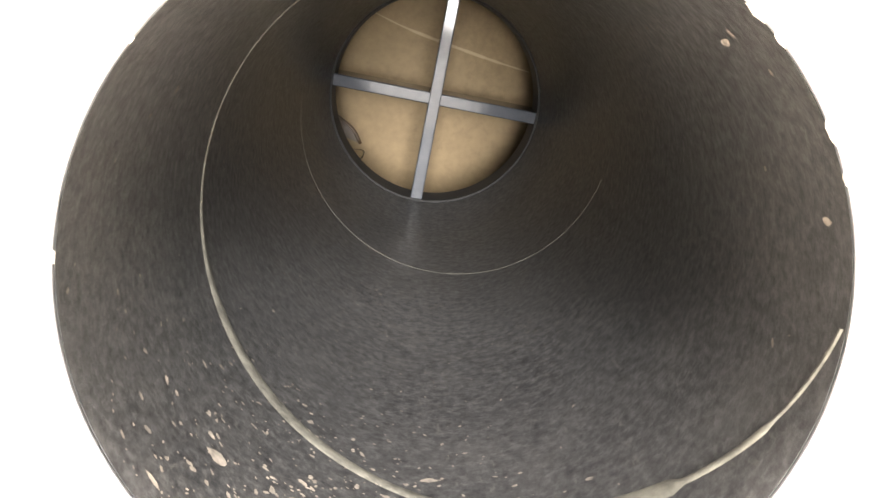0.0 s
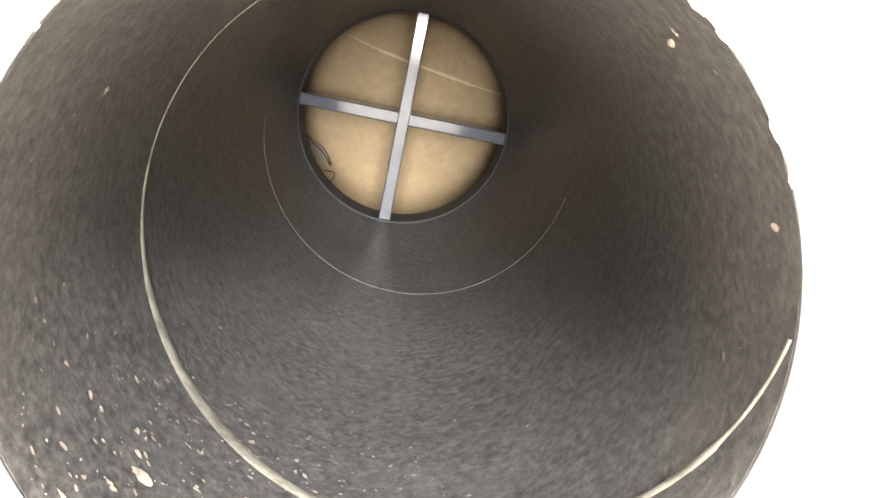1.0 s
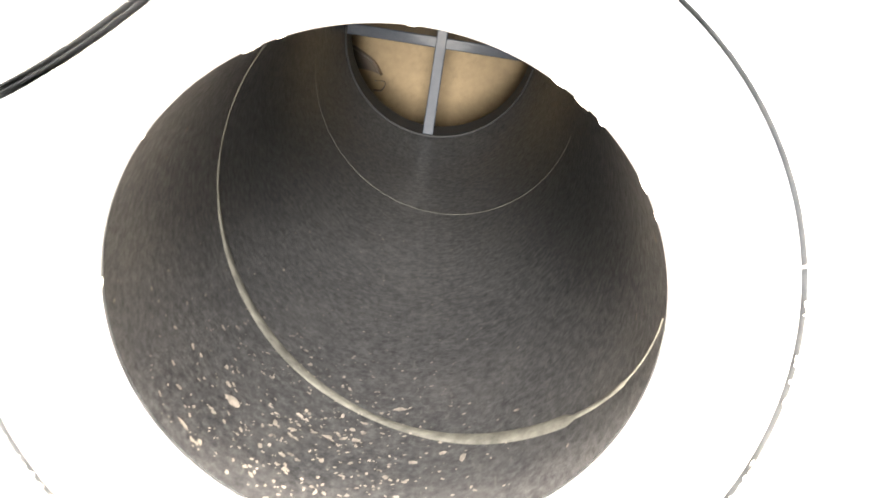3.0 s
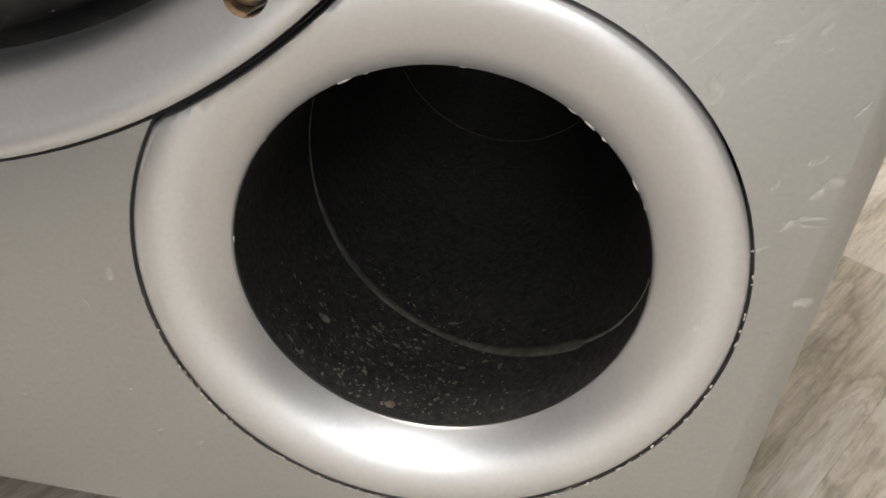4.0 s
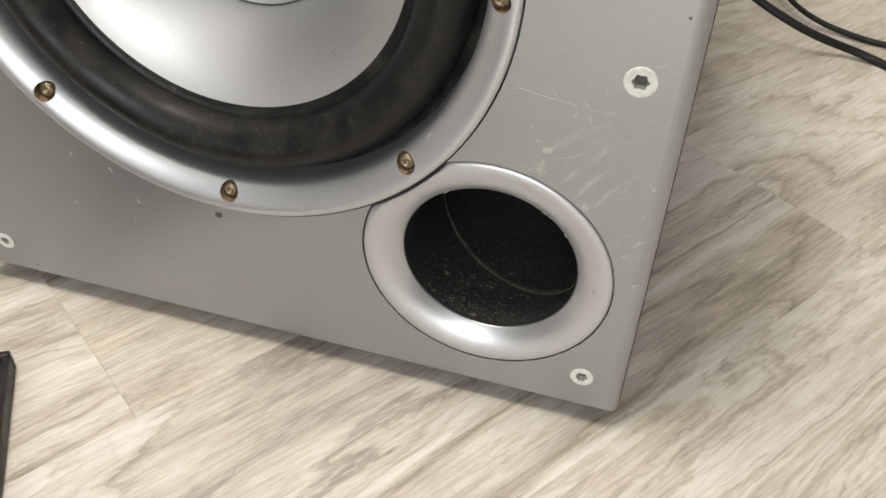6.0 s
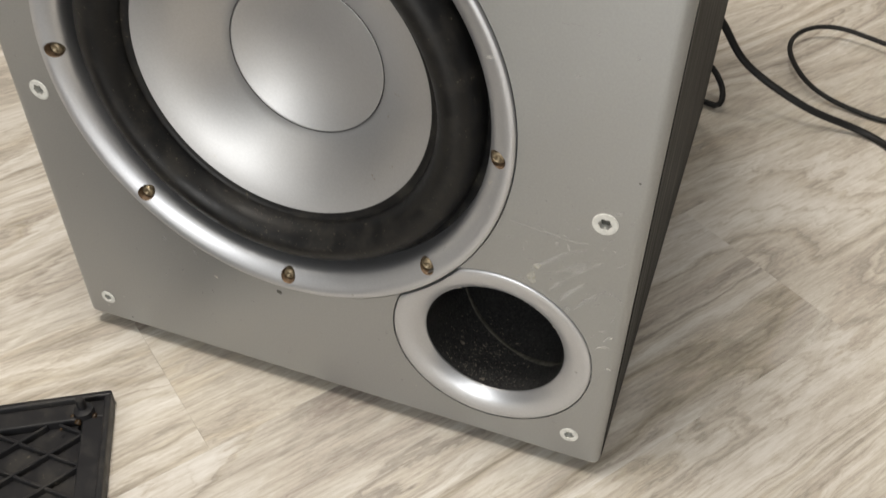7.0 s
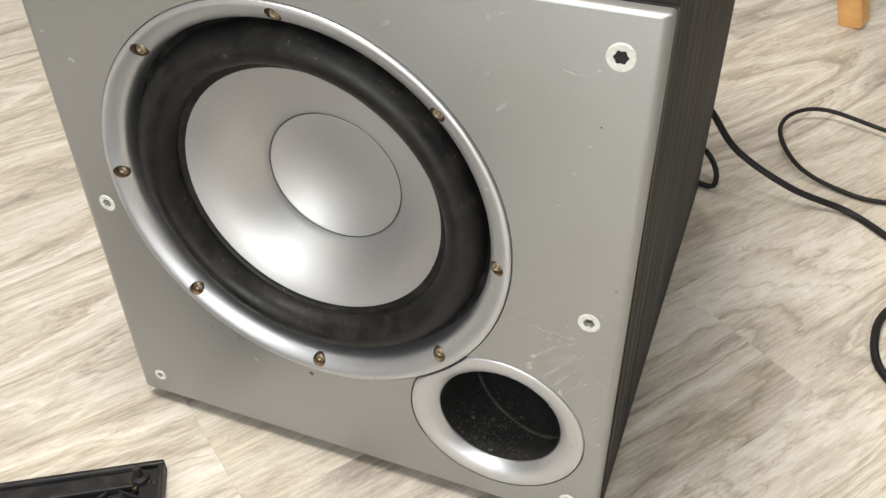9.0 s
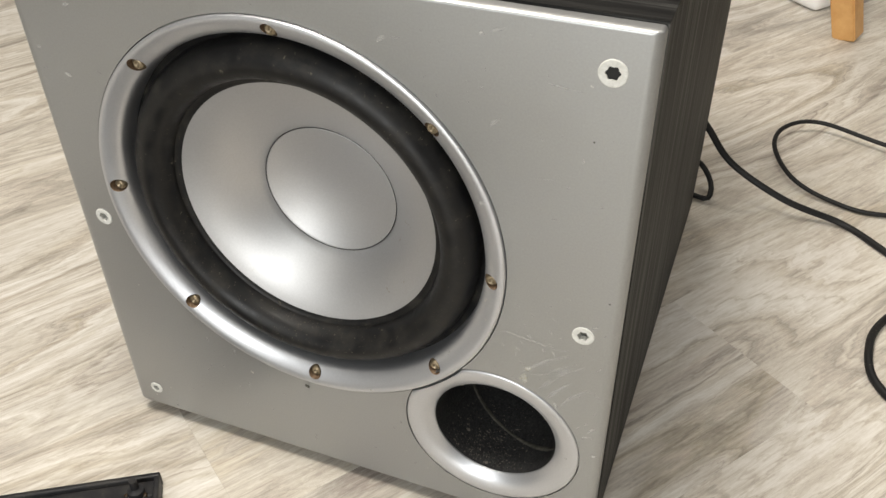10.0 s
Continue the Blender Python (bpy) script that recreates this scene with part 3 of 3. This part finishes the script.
while made < 760:
    a, y = rng.gauss(258, 24), 0.0085 + abs(rng.gauss(0, 0.028 if rng.random() < 0.75 else 0.075))
    if rng.random() < 0.04:
        a, y = rng.uniform(0, 360), rng.uniform(0.012, 0.2)
    if y > 0.2:
        continue
    size = rng.choice((0.0003, 0.0004, 0.0005, 0.0006, 0.0008)) * rng.uniform(0.6, 1.2) * (1.8 if y < 0.035 and rng.random() < 0.22 else 1.1) * (1.0 if y < 0.06 else 0.6)
    c = on_tube(a, y, 0.00015)
    inward = (Vector((PX, y, PZ)) - c).normalized()
    u = Vector((0, 1, 0)).cross(inward)
    blob(bm, c, u, Vector((0, 1, 0)), size * rng.uniform(1, 2.2), size, rng.uniform(0, 3.1), rng, 6, 0.5)
    made += 1
for a, y, w, h in ((277, 0.044, 0.0030, 0.0014), (262, 0.010, 0.0034, 0.003), (149, 0.152, 0.0022, 0.0060), (162, 0.038, 0.0016, 0.0020), (166, 0.030, 0.0009, 0.0016), (229, 0.080, 0.0009, 0.0012), (51, 0.023, 0.0016, 0.0044), (53, 0.019, 0.0018, 0.0020), (26, 0.029, 0.0010, 0.0012), (22, 0.012, 0.0016, 0.0030), (228, 0.020, 0.0015, 0.001), (232, 0.026, 0.0045, 0.003)):
    c = on_tube(a, y, 0.0002)
    inward = (Vector((PX, y, PZ)) - c).normalized()
    blob(bm, c, Vector((0, 1, 0)).cross(inward), Vector((0, 1, 0)), w, h, 0.2, rng, 11, 0.5)
part("dust_fleck", bm, PALE_DUST, port, "pale dust flecks on the tube's bottom", kind="stuff")

# flaked paint on the port's lip
bm = bmesh.new()
for a, size in ((122, 0.0009), (116, 0.0004), (63, 0.0006), (57, 0.0009), (52, 0.0006), (37, 0.0008), (30, 0.0004), (183, 0.0005), (92, 0.0004), (150, 0.0003)):
    got = bmesh.ops.create_icosphere(bm, subdivisions=2, radius=1.0)["verts"]
    spin = Matrix.Rotation(-radians(a), 3, "Y")
    for v in got:
        k = size * (0.75 + 0.5 * noise.noise(v.co * 1.7 + Vector((a, 0, 0))))
        v.co = on_tube(a, 0.0064, 0.0) + spin @ Vector((v.co.x * k * 0.38, v.co.y * k * 0.9, v.co.z * k * 2.0))
part("paint_flake", bm, SCUFF_SOLID, port, "pale flake of paint on the lip", kind="stuff")

def streak(bm, points, width, y, lift=0.0):
    """A thin flat mark along points (x, z) of an upright face, narrow at its ends."""
    line = []
    for i in range(len(points) - 1):
        p0, p1, p2, p3 = (Vector(points[max(0, min(len(points) - 1, i + d))]) for d in (-1, 0, 1, 2))
        for j in range(6):
            t = j / 6
            line.append(0.5 * ((2 * p1) + (p2 - p0) * t + (2 * p0 - 5 * p1 + 4 * p2 - p3) * t * t + (3 * p1 - p0 - 3 * p2 + p3) * t ** 3))
    line.append(Vector(points[-1]))
    rows = []
    for i, p in enumerate(line):
        d = (line[min(i + 1, len(line) - 1)] - line[max(i - 1, 0)]).normalized()
        side = Vector((-d.y, d.x))
        w = width * (0.25 + 0.75 * math.sin(math.pi * (i + 0.5) / len(line))) * (0.7 + 0.5 * noise.noise((p.x * 700, p.y * 700, width * 1000))) / 2
        rows.append([bm.verts.new((q.x, y - h, q.y)) for q, h in ((p - side * w, 0.0), (p, lift), (p + side * w, 0.0))])
    for a, b in zip(rows, rows[1:]):
        for k in range(2):
            bm.faces.new((a[k], a[k + 1], b[k + 1], b[k]))


# glue and a pale line on the board inside
bm = bmesh.new()
edge = [(-0.118, 0.056), (-0.111, 0.054), (-0.106, 0.0515), (-0.101, 0.0485), (-0.097, 0.043), (-0.102, 0.0442), (-0.107, 0.0446), (-0.118, 0.0435)]
bm.faces.new([bm.verts.new((x, 0.3147, z)) for x, z in edge])
streak(bm, [(-0.100, 0.040), (-0.095, 0.0400), (-0.096, 0.036), (-0.100, 0.035), (-0.097, 0.031)], 0.0011, 0.3148, 0.0005)
smear = part("glue_smear", bm, GLUE, inner, "shiny brown smear of glue")
bm = bmesh.new()
tube_along(bm, [(x, 0.3146, z) for x, z in edge[:5]], 0.0008, 8, 0.002)
part("ridge", bm, GLUE, smear, "raised edge of the glue", True)
bm = bmesh.new()
streak(bm, [(-0.101, 0.099), (-0.088, 0.0955), (-0.075, 0.0930), (-0.059, 0.0905), (-0.045, 0.0885), (-0.031, 0.087)], 0.0019, 0.3147)
part("scratch", bm, BOARD_PALE, inner, "pale scratch across the board")

# grille sockets
def star(cx, cz, r0, r1, y, n=36):
    return [Vector((cx + (r0 + (r1 - r0) * (0.5 + 0.5 * math.cos(6 * a))) * math.cos(a), y, cz + (r0 + (r1 - r0) * (0.5 + 0.5 * math.cos(6 * a))) * math.sin(a))) for a in (2 * math.pi * k / n for k in range(n))]


for sx, sz, r in SOCKETS:
    clean = r > 0.0066
    bm = bmesh.new()
    rings = lathe(bm, [(r, 0.001), (r, -0.0003), (r * 0.94, -0.0006), (r * 0.8, -0.0006)], sx, sz, 36)
    inner_ring = [bm.verts.new(p) for p in star(sx, sz, r * 0.44, r * 0.54, -0.0005)]
    deep = [bm.verts.new(p) for p in star(sx, sz, r * 0.42, r * 0.52, 0.004)]
    for p, q in ((rings[-1], inner_ring), (inner_ring, deep)):
        for k in range(36):
            j = (k + 1) % 36
            bm.faces.new((p[k], p[j], q[j], q[k]))
    socket = part("grille_socket", bm, SOCKET, sub, "white plastic grille socket")
    # the clean socket's disk sits near the front, its black standing for deep shade
    bm = bmesh.new()
    bm.faces.new([bm.verts.new(p) for p in star(sx, sz, r * 0.43, r * 0.53, 0.0002 if clean else 0.003)])
    part("socket_hole", bm, MATTE_BLACK if clean else SOCKET_HOLE, socket, "dark star-shaped disk that closes a socket's hole")

# scuffs and scratches of the front: x, z, width, height, turn in degrees
SCUFFS = ((-0.131, 0.337, 0.006, 0.004, 30), (-0.073, 0.351, 0.009, 0.002, 20), (-0.073, 0.304, 0.009, 0.003, 45), (-0.042, 0.328, 0.015, 0.0012, -8), (-0.046, 0.277, 0.010, 0.001, 5),
          (-0.018, 0.268, 0.002, 0.003, 0), (-0.317, 0.327, 0.006, 0.003, 20), (-0.330, 0.283, 0.007, 0.005, -40), (-0.345, 0.298, 0.003, 0.004, 0), (-0.256, 0.086, 0.003, 0.006, 10),
          (-0.032, 0.121, 0.004, 0.007, 10), (-0.008, 0.108, 0.006, 0.003, 50), (-0.012, 0.100, 0.005, 0.0015, 20), (-0.006, 0.085, 0.003, 0.003, 0), (-0.009, 0.138, 0.004, 0.0015, -50))
STREAKS = ((-0.014, 0.189, 0.0060, 0.0028, 30), (-0.0315, 0.1205, 0.0036, 0.0070, 10), (-0.012, 0.139, 0.0024, 0.0034, 40), (-0.007, 0.136, 0.0040, 0.0012, -20), (-0.009, 0.100, 0.0060, 0.0010, 8), (-0.057, 0.154, 0.0016, 0.0024, 0),
           (-0.024, 0.130, 0.0040, 0.0010, 15), (-0.005, 0.085, 0.0050, 0.0030, 20), (-0.131, 0.098, 0.001, 0.003, 20), (-0.133, 0.064, 0.002, 0.004, 10), (-0.123, 0.339, 0.007, 0.002, 12), (-0.080, 0.348, 0.004, 0.0035, 60),
           (-0.057, 0.351, 0.002, 0.003, 0), (-0.080, 0.321, 0.002, 0.003, 20), (-0.029, 0.292, 0.002, 0.0026, 0), (-0.035, 0.275, 0.0022, 0.002, 0), (-0.249, 0.056, 0.0016, 0.005, 15), (-0.276, 0.091, 0.003, 0.004, -20), (-0.042, 0.167, 0.005, 0.002, 0),
           (-0.012, 0.112, 0.0050, 0.0020, 45), (-0.010, 0.106, 0.0040, 0.0018, 60), (-0.016, 0.094, 0.0050, 0.0010, 30), (-0.022, 0.076, 0.0016, 0.0030, 30))
# long fine scratches: width, then points x, z
LINES = ((0.0009, ((-0.068, 0.167), (-0.064, 0.170), (-0.057, 0.169), (-0.049, 0.168), (-0.042, 0.168), (-0.041, 0.171))), (0.0012, ((-0.040, 0.167), (-0.032, 0.166), (-0.028, 0.167), (-0.026, 0.1665))),
         (0.0008, ((-0.048, 0.141), (-0.040, 0.144), (-0.035, 0.147))), (0.0009, ((-0.049, 0.329), (-0.041, 0.328), (-0.032, 0.3275))), (0.0011, ((-0.014, 0.098), (-0.011, 0.101), (-0.007, 0.102))))
bm = bmesh.new()
X, Z = Vector((1, 0, 0)), Vector((0, 0, 1))
for k, (x, z, w, h, turn) in enumerate(SCUFFS + STREAKS):
    blob(bm, Vector((x, -0.00012 - 0.000008 * k, z)), X, Z, w, h, radians(turn), rng, 15, 0.55)
for width, points in LINES:
    streak(bm, points, width, -0.00045)
for k in range(210):
    x, z = rng.uniform(-0.345, -0.008), rng.uniform(0.01, 0.348)
    if rng.random() < 0.35:
        x, z = rng.uniform(-0.06, -0.006), rng.uniform(0.06, 0.2)
    if in_hole(x, z) or math.hypot(x - WX, z - WZ) < 0.134 or math.hypot(x - PX, z - PZ) < 0.059:
        continue
    s = rng.uniform(0.0008, 0.0022)
    blob(bm, Vector((x, -0.00032 - 0.000001 * k, z)), X, Z, s * rng.uniform(1, 3), s * 0.6, rng.uniform(0, 3.1), rng, 6)
for x, z, w, h, turn, y in ((-0.0790, 0.2560, 0.006, 0.003, 15, -0.0018), (-0.098, 0.141, 0.0016, 0.007, -20, -0.0008), (-0.091, 0.287, 0.002, 0.0015, 0, -0.0023), (-0.152, 0.0895, 0.002, 0.002, 0, -0.0024)):
    blob(bm, Vector((x, y, z)), X, Z, w, h, radians(turn), rng, 11, 0.5)
part("scuff", bm, SCUFF, baffle, "pale scuffs and scratches", kind="stuff")
bm = bmesh.new()
for k, (width, points) in enumerate(((0.0040, ((-0.053, 0.142), (-0.044, 0.150), (-0.036, 0.157), (-0.026, 0.163))), (0.0060, ((-0.042, 0.142), (-0.034, 0.148), (-0.022, 0.158))),
                                     (0.0045, ((-0.042, 0.131), (-0.037, 0.138), (-0.031, 0.146), (-0.018, 0.157))), (0.0040, ((-0.037, 0.124), (-0.033, 0.131), (-0.024, 0.142))),
                                     (0.0030, ((-0.028, 0.122), (-0.022, 0.131), (-0.014, 0.140))))):
    streak(bm, points, width, -0.00006 - 0.00001 * k)
part("smear", bm, SMEAR, baffle, "faint whitish rubbed smears", kind="stuff")
bm = bmesh.new()
blob(bm, Vector((-0.0515, -0.0005, 0.137)), X, Z, 0.006, 0.011, 0.2, rng, 17, 0.55)
blob(bm, Vector((-0.0495, -0.00053, 0.1455)), X, Z, 0.005, 0.008, -0.5, rng, 17, 0.55)
part("stain", bm, YELLOW_SCUFF, baffle, "yellowed stain")
bm = bmesh.new()
blob(bm, Vector((-0.201, -0.0003, 0.0722)), X, Z, 0.0042, 0.0045, 0.6, rng, 12, 0.4)
for x, z in ((-0.025, 0.303), (-0.320, 0.006), (-0.008, 0.208)):
    blob(bm, Vector((x, -0.0003, z)), X, Z, 0.0013, 0.0013, 0.6, rng, 8, 0.3)
part("dent", bm, SOCKET_HOLE, baffle, "small black dents in the paint", kind="stuff")

# crumbs in the joints round the port and under the woofer ring
bm = bmesh.new()
for cx, cz, r, a0, a1, count in ((QX, QZ, 0.0574, 195, 350, 90), (RX, RZ, 0.1306, 195, 290, 110), (QX, QZ, 0.0574, 355, 375, 8)):
    for k in range(count):
        a = radians(rng.uniform(a0, a1))
        u = Vector((-math.sin(a), 0, math.cos(a)))
        c = Vector((cx + r * math.cos(a), -0.0002, cz + r * math.sin(a))) + u.cross(Vector((0, 1, 0))) * rng.uniform(-0.0003, 0.0003)
        if math.hypot(c.x - QX, c.z - QZ) > 0.0568 and math.hypot(c.x - RX, c.z - RZ) > 0.1302:
            blob(bm, c, u, u.cross(Vector((0, 1, 0))), rng.uniform(0.0004, 0.0022), rng.uniform(0.0002, 0.0006), rng.uniform(-0.2, 0.2), rng, 6, 0.5)
part("crumb", bm, SCUFF_SOLID, baffle, "pale crumbs of dirt in the joints", kind="stuff")

# ---- the grille that lies on the floor ----
GC = Vector((-0.300, -0.054, FLOOR))
grille = thing("speaker_grille", GC, "black plastic speaker grille frame lying on the floor, lattice up", "grille")
GM = Matrix.Translation(GC) @ Matrix.Rotation(radians(31.5), 4, "Z")  # local -x and -y run along its edges
S, RIM, TH = 0.335, 0.017, 0.0125


def grille_part(name, bm, label=""):
    bmesh.ops.transform(bm, matrix=GM, verts=bm.verts)
    return part(name, bm, BLACK, grille, label)


for x0, x1, y0, y1 in ((-S, 0, -0.004, 0), (-S, 0, -S, -S + 0.004), (-S, -S + 0.004, -S + 0.004, -0.004), (-0.004, 0, -S + 0.004, -0.004)):
    bm = bmesh.new()
    box(bm, x0, x1, y0, y1, 0, TH, 0.0012)
    grille_part("rim", bm)
for x0, x1, y0, y1 in ((-S + 0.004, -0.004, -RIM, -0.004), (-S + 0.004, -0.004, -S + 0.004, -S + RIM), (-S + 0.004, -S + RIM, -S + RIM, -RIM), (-RIM, -0.004, -S + RIM, -RIM)):
    bm = bmesh.new()
    box(bm, x0, x1, y0, y1, 0.0, TH - 0.004, 0.0008)
    grille_part("border", bm)
bm = bmesh.new()
box(bm, -S + RIM, -RIM, -S + RIM, -RIM, 0.0005, 0.002)
grille_part("cloth", bm, "black grille cloth")
LO, HI = -S + RIM, -RIM
for sign in (1, -1):
    for k in range(-14, 15):
        # a rib on the line y = sign * x * 0.62 + c, cut to the opening
        c = k * 0.0235 + (0.5 * (LO + HI) * (1 - sign * 0.62))
        xs = [x for x in (LO, HI) if LO <= sign * 0.62 * x + c <= HI]
        xs += [(yv - c) / (sign * 0.62) for yv in (LO, HI) if LO < (yv - c) / (sign * 0.62) < HI]
        if len(xs) < 2 or max(xs) - min(xs) < 0.01:
            continue
        xa, xb = min(xs), max(xs)
        pa, pb = Vector((xa, sign * 0.62 * xa + c, 0)), Vector((xb, sign * 0.62 * xb + c, 0))
        bm = bmesh.new()
        length, ang = (pb - pa).length, math.atan2(pb.y - pa.y, pb.x - pa.x)
        box(bm, 0, length, -0.0009, 0.0009, 0.002, 0.0068 if sign > 0 else 0.0062, 0.0004, Matrix.Translation(pa) @ Matrix.Rotation(ang, 4, "Z"), 1)
        grille_part("rib", bm)
for px, py in ((-0.016, -0.013), (-S + 0.016, -0.013), (-0.016, -S + 0.013), (-S + 0.016, -S + 0.013)):
    bm = bmesh.new()
    r0 = lathe(bm, [(0.0062, 0.008), (0.0058, 0.0125), (0.0042, 0.0135), (0.0030, 0.0145), (0.0028, 0.021), (0.0024, 0.0225)], 0, 0, 20)
    lid(bm, r0[0])
    lid(bm, r0[-1])
    bmesh.ops.transform(bm, matrix=Matrix.Translation((px, py, 0)) @ Matrix.Rotation(radians(90), 4, "X"), verts=bm.verts)
    peg = grille_part("peg", bm)
bm = bmesh.new()
for k, (dx, dy, size) in enumerate(((-0.003, -0.006, 0.0026), (0.006, -0.003, 0.0024), (-0.007, -0.001, 0.0018), (0.001, 0.004, 0.0018), (-0.013, -0.010, 0.0012))):
    got = bmesh.ops.create_icosphere(bm, subdivisions=2, radius=1.0)["verts"]
    for v in got:
        r = size * (0.85 + 0.6 * noise.noise(v.co * 1.6 + Vector((k * 3.0, 0, 0))))
        v.co = Vector((-0.016 + dx + v.co.x * r, -0.013 + dy + v.co.y * r, 0.0085 + v.co.z * r * 0.75))
bmesh.ops.transform(bm, matrix=GM, verts=bm.verts)
part("glue_blob", bm, GLUE, grille, "lump of brown hot glue round a peg", True)

# ---- cables, chair leg, storage box ----
FL = FLOOR + 0.0035
bm = bmesh.new()
tube_along(bm, [(-0.06, 0.412, 0.13), (-0.03, 0.428, 0.105), (-0.0015, 0.431, 0.073), (0.0285, 0.429, 0.038), (0.084, 0.4245, 0.011), (0.140, 0.431, FL + 0.001), (0.180, 0.401, FL), (0.26, 0.33, FL), (0.42, 0.30, FL), (0.6, 0.4, FL)], 0.0033)
solo("power_cable", bm, CABLE, "thick black power cable from the subwoofer's back", "cable", True)
bm = bmesh.new()
tube_along(bm, [(0.6, 0.62, FL), (0.30, 0.56, FL), (0.178, 0.582, FL + 0.008), (0.108, 0.602, FL + 0.011), (0.073, 0.581, FL + 0.011), (0.065, 0.538, FL + 0.010), (0.088, 0.488, FL + 0.006), (0.129, 0.468, FL), (0.180, 0.462, FL), (0.3, 0.50, FL), (0.62, 0.48, FL)], 0.0024)
solo("signal_cable", bm, CABLE, "thin black cable lying in a loop on the floor", "cable", True)
bm = bmesh.new()
tube_along(bm, [(-0.05, 0.420, 0.06), (-0.02, 0.440, 0.03), (-0.002, 0.46, 0.012), (0.012, 0.447, 0.0), (0.013, 0.428, -0.006), (-0.002, 0.432, FL), (-0.06, 0.45, FL), (-0.12, 0.47, FL)], 0.0028)
solo("signal_cable", bm, CABLE, "thin black cable hooked behind the subwoofer", "cable", True)
bm = bmesh.new()
tube_along(bm, [(0.27, 0.36, FL), (0.215, 0.345, FL), (0.181, 0.305, FL), (0.168, 0.263, FL + 0.003), (0.176, 0.222, FL), (0.22, 0.19, FL), (0.3, 0.20, FL), (0.42, 0.26, FL)], 0.0034)
solo("power_cable", bm, CABLE, "black cable coiled on the floor", "cable", True)

bm = bmesh.new()
box(bm, -0.5, 0.5, -0.5, 0.5, 0, 1, 0.0)
for v in bm.verts:
    k = 0.030 if v.co.z < 0.5 else 0.040
    v.co = Vector((v.co.x * k, v.co.y * k, v.co.z * 0.44))
bmesh.ops.bevel(bm, geom=list(bm.edges), offset=0.002, segments=2, affect="EDGES")
bmesh.ops.transform(bm, matrix=pose(0.129, 0.868, FLOOR, 0, -15, 0) @ Matrix.Rotation(radians(-20), 4, "Z"), verts=bm.verts)
solo("chair_leg", bm, BEECH, "square beech wood chair leg standing on the floor", "chair leg")

bm = bmesh.new()
box(bm, -0.24, 0.0, 0.0, 0.20, 0.0, 0.22, 0.012, None, 4)
for v in bm.verts:
    grow = 1 + 0.12 * v.co.z
    v.co.x, v.co.y = -0.12 + (v.co.x + 0.12) * grow, 0.10 + (v.co.y - 0.10) * grow
bmesh.ops.transform(bm, matrix=pose(0.084, 0.926, FLOOR, 0, 0, -38), verts=bm.verts)
solo("storage_box", bm, WHITE_PLASTIC, "white plastic storage box standing on the floor", "box", True)

# ---- planks ----
ANG = radians(55)
PW, PL, GAP = 0.150, 1.20, 0.00003
plank_mesh = {}


def plank_data(length):
    key = round(length, 3)
    if key not in plank_mesh:
        bm = bmesh.new()
        hx, hy, e = length / 2 - GAP, PW / 2 - GAP, 0.0002
        low = [bm.verts.new((x, y, 0)) for x, y in ((-hx, -hy), (hx, -hy), (hx, hy), (-hx, hy))]
        mid = [bm.verts.new((v.co.x, v.co.y, 0.0039)) for v in low]
        top = [bm.verts.new((x, y, 0.004)) for x, y in ((-hx + e, -hy + e), (hx - e, -hy + e), (hx - e, hy - e), (-hx + e, hy - e))]
        for p, q in ((low, mid), (mid, top)):
            for k in range(4):
                bm.faces.new((p[k], p[(k + 1) % 4], q[(k + 1) % 4], q[k]))
        bm.faces.new(top)
        plank_mesh[key] = mesh_of("plank", bm, VINYL)
    return plank_mesh[key]


U, V = Vector((math.cos(ANG), math.sin(ANG), 0)), Vector((math.sin(ANG), -math.cos(ANG), 0))
# a board's end is at u = -0.182 in the row v -0.297 to -0.147, and at u = 0.2255 in the next row
for row in range(-25, 26):
    v0 = -0.147 + row * PW
    first = 0.2255 if row == 0 else -0.182 if row == -1 else (row * 0.437) % PL
    first -= 4 * PL
    for k in range(8):
        c = U * (first + (k + 0.5) * PL) + V * (v0 + PW / 2)
        m = Matrix.Translation((c.x, c.y, FLOOR - 0.004)) @ Matrix.Rotation(ANG, 4, "Z")
        corners = [m @ Vector((x, y, 0)) for x in (-PL / 2, PL / 2) for y in (-PW / 2, PW / 2)]
        if max(p.x for p in corners) < XA or min(p.x for p in corners) > XB or max(p.y for p in corners) < YA or min(p.y for p in corners) > YB:
            continue
        data = plank_data(PL)
        if any(not (XA < p.x < XB and YA < p.y < YB) for p in corners):
            bm = bmesh.new()
            bm.from_mesh(data)
            back = m.inverted()
            for point, normal in (((XA, 0, 0), (-1, 0, 0)), ((XB, 0, 0), (1, 0, 0)), ((0, YA, 0), (0, -1, 0)), ((0, YB, 0), (0, 1, 0))):
                bmesh.ops.bisect_plane(bm, geom=bm.verts[:] + bm.edges[:] + bm.faces[:], plane_co=back @ Vector(point), plane_no=back.to_3x3() @ Vector(normal), clear_outer=True)
            if not bm.faces:
                bm.free()
                continue
            data = mesh_of("plank", bm, VINYL)
        ob = new("plank", data)
        ob.matrix_world = m
        ob.parent = floor
